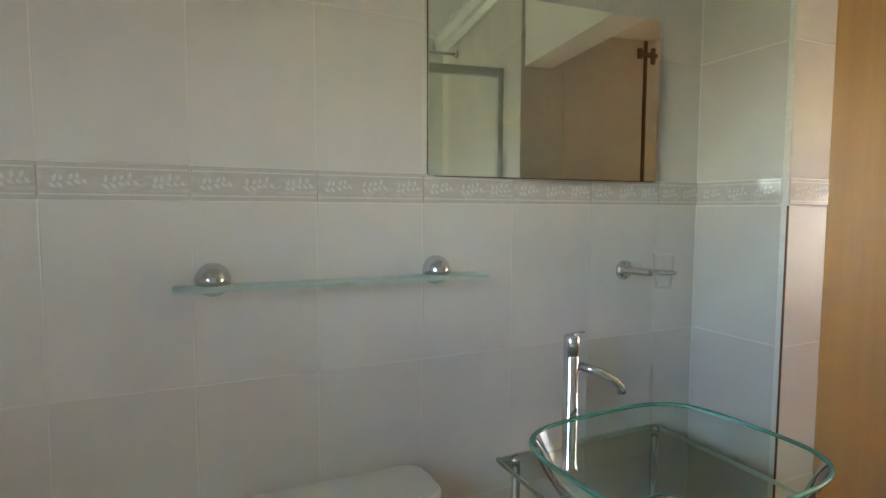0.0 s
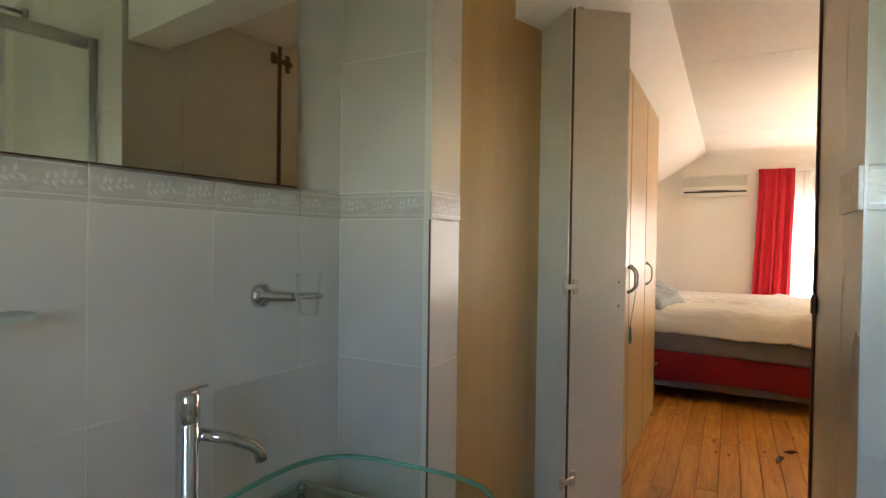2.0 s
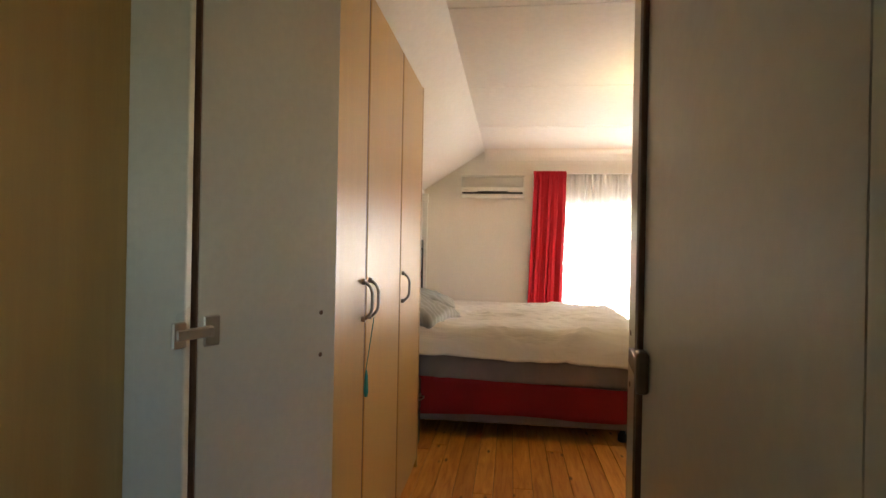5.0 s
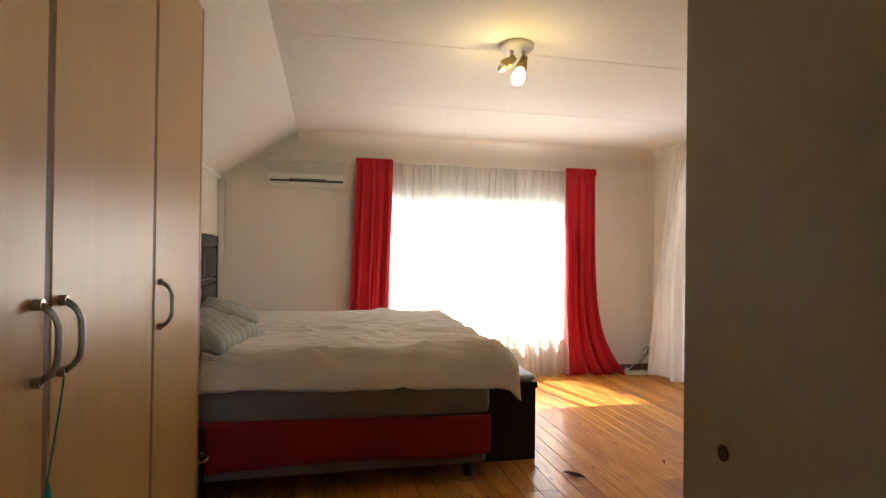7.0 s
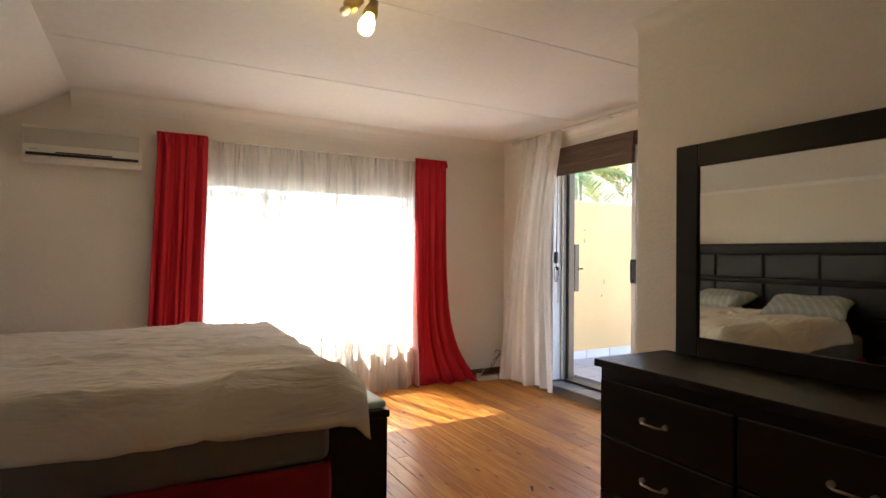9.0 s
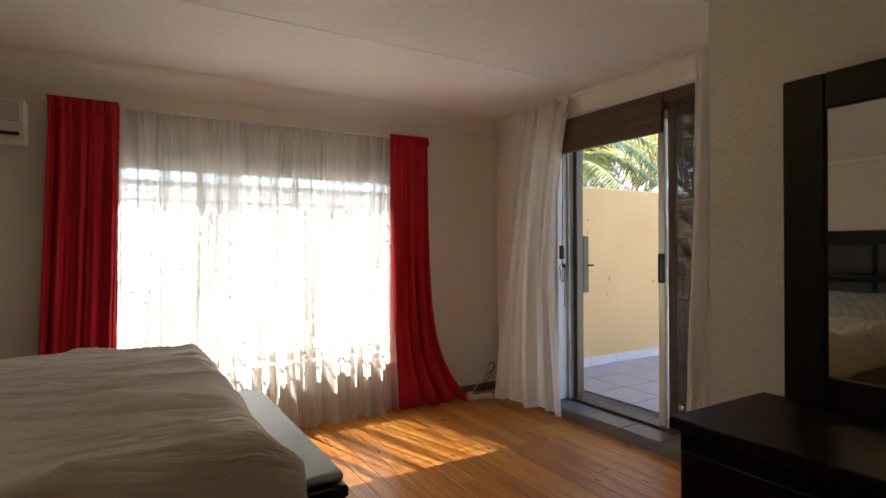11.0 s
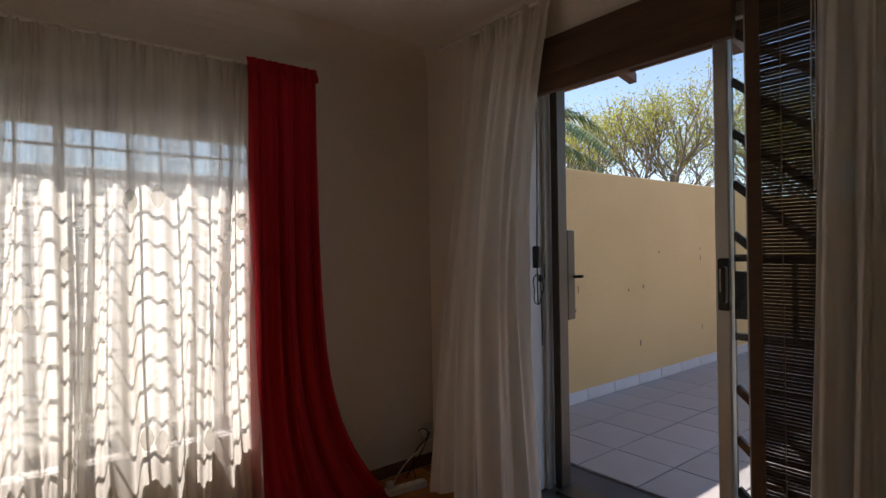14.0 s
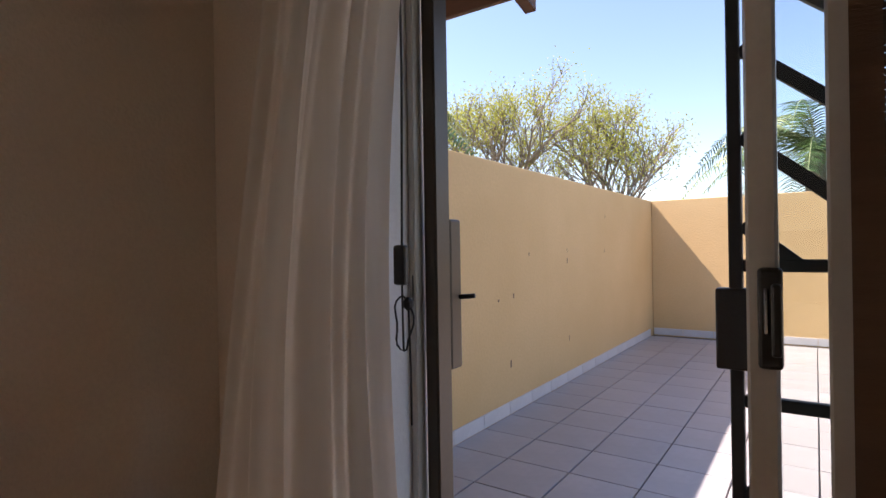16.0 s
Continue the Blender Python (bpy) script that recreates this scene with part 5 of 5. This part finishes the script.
part("pane", bm_box((-1.424, -0.36, 1.39), (-1.418, 0.46, 2.01)), PANE, wb).visible_shadow = False

# ---- loose things on the bedroom floor ----
strip = thing("power_strip", "white power strip lying on the floor with cables", "power strip", (7.84, -2.76, 0.0), 84)
part("body", bm_box((-0.13, -0.027, 0.001), (0.13, 0.027, 0.036), 0.006, 2), WHITEPLASTIC, strip)
for k in range(4):
    part("socket", bm_lathe([(0.019, 0.0362), (0.019, 0.038), (0.014, 0.0385)], 14, (-0.09 + 0.06 * k, 0, 0)), CEILING, strip)
part("plug", bm_box((0.07, -0.018, 0.039), (0.11, 0.018, 0.075), 0.006, 2), WHITEPLASTIC, strip)
for k, (mat, amp) in enumerate(((CORDBLACK, 0.05), (WHITEPLASTIC, 0.08), (CORDBLACK, 0.07))):
    r2 = random.Random(k + 40)
    end = Vector((EAST - 0.03, -3.02 - 0.03 * k, 0.22))
    start = Vector((7.85, -2.84 + 0.05 * k, 0.045))
    pts = []
    for i in range(13):
        s = i / 12
        p = start.lerp(end, s)
        pts.append((p.x - 0.06 * math.sin(s * 3.1) + amp * 0.5 * math.sin(5 * s + k), p.y + amp * math.sin(4 * s + 2 * k), max(0.006, p.z + 0.10 * math.sin(math.pi * s) * (k + 1) / 2)))
    c = thing("cable", "thin loose cable running up the wall", "cable", group="cables by the socket")
    part("lead", bm_tube(pts, 0.0035, 6), mat, c, "", True)
outlet = thing("wall_socket", "white wall socket with a plug in it", "socket", group="sockets in the corner")
part("plate", bm_box((EAST - 0.012, -3.11, 0.16), (EAST - 0.001, -3.01, 0.26), 0.003), WHITEPLASTIC, outlet)
part("plug", bm_box((EAST - 0.05, -3.08, 0.19), (EAST - 0.0125, -3.03, 0.235), 0.006, 2), WHITEPLASTIC, outlet)
outlet = thing("wall_socket", "small white wall socket low in the corner", "socket", group="sockets in the corner")
plate = part("plate", bm_box((7.78, SOUTH + 0.001, 0.12), (7.87, SOUTH + 0.012, 0.21), 0.003), WHITEPLASTIC, outlet)
part("switch", bm_box((7.815, SOUTH + 0.0125, 0.175), (7.835, SOUTH + 0.016, 0.20), 0.002), CEILING, plate)


def dry_leaf(at, turn, size, label):
    bm = bm_sheet(10, 4, lambda u, v: ((u - 0.5) * size, (v - 0.5) * size * 0.24 * math.sin(math.pi * (0.06 + 0.9 * u)), 0.006 + 0.016 * math.sin(math.pi * u) * abs(v - 0.5) * 2 + 0.004 * math.sin(9 * u)), 0.0015)
    ob = part("dry_leaf", bm, DRYLEAF)
    ob.matrix_world = pose(*at, 0, 0, turn)
    return tagged(ob, label, "leaf", "dry leaves on the floor")


dry_leaf((5.44, -0.87, 0.0), 38, 0.16, "curled brown dry leaf on the floorboards")
dry_leaf((5.52, -1.52, 0.0), -30, 0.07, "small dry leaf scrap on the floorboards")
dry_leaf((4.37, 0.29, 0.0), 160, 0.15, "curled brown dry leaf near the wardrobe")
dry_leaf((4.54, 0.22, 0.0), 120, 0.10, "curled brown dry leaf near the wardrobe")

# ---- outdoors ----


def tree(at, height, seed, label, size=1.0):
    r = random.Random(seed)
    t = thing("tree", label, "tree", at, 0, "trees behind the parapet")
    trunk, twigs = bmesh.new(), bmesh.new()
    tips = []

    def grow(p, d, length, rad, level):
        pts, q, dd = [p], p, d
        n = 4
        for k in range(n):
            dd = (dd + Vector((r.uniform(-1, 1), r.uniform(-1, 1), r.uniform(-0.5, 0.9))) * (0.16 if level else 0.07)).normalized()
            q = q + dd * length / n
            pts.append(q)
        bm_tube(pts, rad, 6 if level < 2 else (4 if level < 4 else 3), bm=trunk if level < 2 else twigs, taper=[rad * (1 - 0.5 * k / n) for k in range(n + 1)], cap=False)
        if level >= 5:
            tips.append((pts[2], dd))
            tips.append((q, dd))
            return
        kids = (5, 4, 3, 3, 4)[level]
        for k in range(kids):
            s = r.uniform(0.35, 1.0) if level else r.uniform(0.8, 1.0)
            i = min(n - 1, int(s * n))
            b = pts[i].lerp(pts[i + 1], s * n - i)
            a = 2 * math.pi * (k + r.random()) / kids
            side = Vector((math.cos(a), math.sin(a), 0))
            nd = (dd * r.uniform(0.6, 1.1) + side * r.uniform(0.45, 0.95) + Vector((0, 0, 0.22))).normalized()
            grow(b, nd, (1.75, 1.25, 0.9, 0.65, 0.45)[level] * size * r.uniform(0.8, 1.15), rad * (0.62 if level else 0.5), level + 1)
    grow(Vector((0, 0, 0)), Vector((0, 0, 1)), height, 0.13, 0)
    part("trunk", trunk, BARK, t, "", True)
    part("branchwork", twigs, BARK, t, "fine bare grey twigs")
    v, f = [], []
    for p, d in tips:
        for _ in range(9):
            c = p + Vector((r.gauss(0, 0.13), r.gauss(0, 0.13), r.gauss(0, 0.13)))
            if r.random() > 0.25 + 0.22 * (c.z - height) + 0.12:
                continue
            a, b = Vector((r.gauss(0, 1), r.gauss(0, 1), r.gauss(0, 1))).normalized() * 0.034, Vector((r.gauss(0, 1), r.gauss(0, 1), r.gauss(0, 1))).normalized() * 0.021
            i = len(v)
            v += [c - a, c + b, c + a, c - b]
            f.append((i, i + 1, i + 2, i + 3))
    me = bpy.data.meshes.new("leaves")
    me.from_pydata(v, [], f)
    me.materials.append(NEWLEAF)
    ob = new("foliage", me)
    ob.parent = t
    ob["label"] = "sparse yellow-green young leaves"
    return t


tree((12.4, -14.6, -3.0), 5.05, 2, "half-bare tree with young yellow-green leaves")
tree((10.3, -15.6, -3.0), 4.9, 9, "half-bare tree with young yellow-green leaves")
tree((15.6, -13.4, -3.0), 5.2, 14, "half-bare tree with young yellow-green leaves")


def palm(at, top, seed, label, fronds=24, reach=2.2):
    r = random.Random(seed)
    t = thing("palm_tree", label, "palm tree", at, 0, "palms behind the parapet")
    part("trunk", bm_tube([(0.03 * math.sin(k), 0.02 * math.cos(k), top * k / 8) for k in range(9)], 0.16, 10, taper=[0.22 - 0.008 * k for k in range(9)]), BARK, t, "", True)
    for k in range(fronds):
        az = 2 * math.pi * k / fronds * 1.0 + r.uniform(-0.2, 0.2)
        rise = r.uniform(0.1, 1.25)
        L = reach * r.uniform(0.8, 1.1)
        v, f = [], []
        out = Vector((math.cos(az), math.sin(az), 0))
        side = Vector((-math.sin(az), math.cos(az), 0))
        spine = []
        for i in range(25):
            s = i / 24
            spine.append(Vector((0, 0, top)) + out * L * s * (0.75 + 0.25 * math.cos(rise)) + Vector((0, 0, L * (rise * s - (0.75 + 0.3 * rise) * s * s))))
        for i in range(1, 24):
            d = (spine[i + 1] - spine[i - 1]).normalized()
            up = side.cross(d)
            for j in range(2):
                c = spine[i].lerp(spine[i + 1], j * 0.5)
                ln = 0.48 * math.sin(math.pi * (0.12 + 0.8 * i / 24)) * r.uniform(0.8, 1.1)
                for sg in (-1, 1):
                    tip = c + (side * sg * 0.8 + d * 0.55 - up * r.uniform(0.1, 0.5) * (1 if up.z > 0 else -1)) * ln
                    w = d * 0.014
                    i0 = len(v)
                    mid = c.lerp(tip, 0.5) + Vector((0, 0, 0.03))
                    v += [c - w, c + w, mid + w, mid - w, tip]
                    f += [(i0, i0 + 1, i0 + 2, i0 + 3), (i0 + 3, i0 + 2, i0 + 4)]
        me = bpy.data.meshes.new("frond")
        me.from_pydata(v, [], f)
        me.materials.append(PALMDRY if r.random() < 0.2 else PALMLEAF)
        ob = new("frond", me)
        ob.parent = t
        part("stalk", bm_tube(spine, 0.012, 5, taper=[0.016 - 0.0005 * i for i in range(25)], cap=False), PALMDRY, ob)
    return t


palm((11.9, -7.75, -3.0), 6.0, 4, "green palm with drooping fronds behind the parapet")
palm((6.2, -13.4, -3.0), 5.9, 8, "green palm with drooping fronds behind the parapet", 26, 2.3)

# tiled roof of the neighbouring wing, seen through the net curtain
roof = thing("neighbour_roof", "pale concrete tiled roof beyond the window", "roof")


def roof_course(k):
    rise = 0.50
    x0, z0 = 8.75 + 0.30 * k, 0.18 + 0.30 * k * rise

    def at(u, v):
        y = -5.5 + 9.5 * u
        wave = 0.03 * abs(math.sin(math.pi * y / 0.30)) ** 0.8 + 0.008 * math.sin(math.pi * y / 0.15)
        return (x0 + 0.34 * v, y, z0 + 0.34 * v * rise + wave + 0.012 * (1 - v))
    return bm_sheet(380, 1, at, 0.012)


for k in range(14):
    tagged(part("tile_course", roof_course(k), ROOFTILE, roof), kind="stuff")
part("deck", bm_prism([(8.72, 0.10), (12.95, 2.21), (12.95, 2.05), (8.72, -0.1)], 1, -5.5, 4.0), ROOFTILE, roof)
part("wall", bm_box((9.1, -5.3, -3.0), (12.6, 3.8, 0.05)), OCHRE, roof)
part("ridge", bm_tube([(12.95, -5.5, 2.28), (12.95, 4.0, 2.28)], 0.09, 10), ROOFTILE, roof)

# ---- pieces: floorboards, terrace tiles ----
floor = structure("floor", boxes(((2.3, -3.13, -0.15), (EAST, NORTH, -0.013))), BROWNEDGE, "varnished knotty pine board floor", "floor")
board_cache = {}


def board(x0, x1, y, w, r):
    L = round(x1 - x0 - 0.0018, 3)
    if L < 0.05:
        return
    if L not in board_cache:
        bm = bm_box((-L / 2, -w / 2 + 0.0014, -0.006), (L / 2, w / 2 - 0.0014, 0.006), 0.0015)
        me = bpy.data.meshes.new("floorboard")
        bm.to_mesh(me)
        bm.free()
        me.materials.append(FLOORWOOD)
        board_cache[L] = me
    ob = new("floorboard", board_cache[L])
    ob.parent = floor
    ob.location = ((x0 + x1) / 2, y, -0.006 + r.uniform(-0.0004, 0.0004))
    ob.rotation_euler = (r.uniform(-0.003, 0.003), 0, 0)


rb = random.Random(77)
BW = 0.1105
for i in range(43):
    y = -3.13 + BW * (i + 0.5)
    x = 2.3 - rb.choice((0.0, 0.4, 0.8, 1.2))
    while x < EAST - 0.02:
        nx = x + rb.choice((0.9, 1.2, 1.5, 1.8, 2.1, 2.4))
        if EAST - nx < 0.3:
            nx = EAST - 0.018
        board(max(x, 2.3), min(nx, EAST - 0.018), y, BW, rb)
        x = nx

TP = 0.405
bm = bm_box((-TP / 2 + 0.004, -TP / 2 + 0.004, -0.008), (TP / 2 - 0.004, TP / 2 - 0.004, 0.008), 0.003)
tile_me = bpy.data.meshes.new("floor_tile")
bm.to_mesh(tile_me)
bm.free()
tile_me.materials.append(TERR_TILE)
rest = bmesh.new()
for i in range(17):
    for j in range(18):
        x, y = 8.262 - TP * (i + 0.5), -3.62 + 0.055 - TP * (j + 0.5) + 0.20
        if y - TP / 2 < -10.42 or y + TP / 2 > -3.40:
            continue
        if i < 9:
            ob = new("floor_tile", tile_me)
            ob.parent = terrace
            ob.location = (x, y, -0.0105 + rb.uniform(-0.0008, 0.0008))
            ob.rotation_euler = (rb.uniform(-0.002, 0.002), rb.uniform(-0.002, 0.002), 0)
        else:
            bm_box((x - TP / 2 + 0.004, y - TP / 2 + 0.004, -0.019), (x + TP / 2 - 0.004, y + TP / 2 - 0.004, -0.003), bm=rest)
tagged(part("floor_tile", rest, TERR_TILE, terrace), kind="stuff")
sk_e, sk_s = bpy.data.objects["wall_terrace_east"], bpy.data.objects["wall_terrace_south"]
bm = bm_box((-0.005, -TP / 2 + 0.003, -0.05), (0.005, TP / 2 - 0.003, 0.05), 0.002)
sk_me = bpy.data.meshes.new("skirting_tile")
bm.to_mesh(sk_me)
bm.free()
sk_me.materials.append(TERR_SKIRT)
for j in range(17):
    y = -3.36 - TP * (j + 0.5) + 0.0
    if y - TP / 2 < -10.43:
        break
    ob = new("skirting_tile", sk_me)
    ob.parent = sk_e
    ob.location = (8.264, y, 0.047)
for j in range(17):
    ob = new("skirting_tile", sk_me)
    ob.parent = sk_s
    ob.location = (8.255 - TP * (j + 0.5), -10.414, 0.047)
    ob.rotation_euler = (0, 0, math.pi / 2)
# small chips and stains on the parapet
rs = random.Random(12)
for k in range(14):
    y, z = -4.3 - 4.0 * rs.random(), 0.35 + 1.4 * rs.random()
    w, h = rs.uniform(0.004, 0.011), rs.uniform(0.01, 0.03)
    part("paint_chip", bm_box((8.2688, y - w, z - h), (8.2705, y + w, z + h), 0.0008), CANE if k % 3 else BROWNEDGE, sk_e)
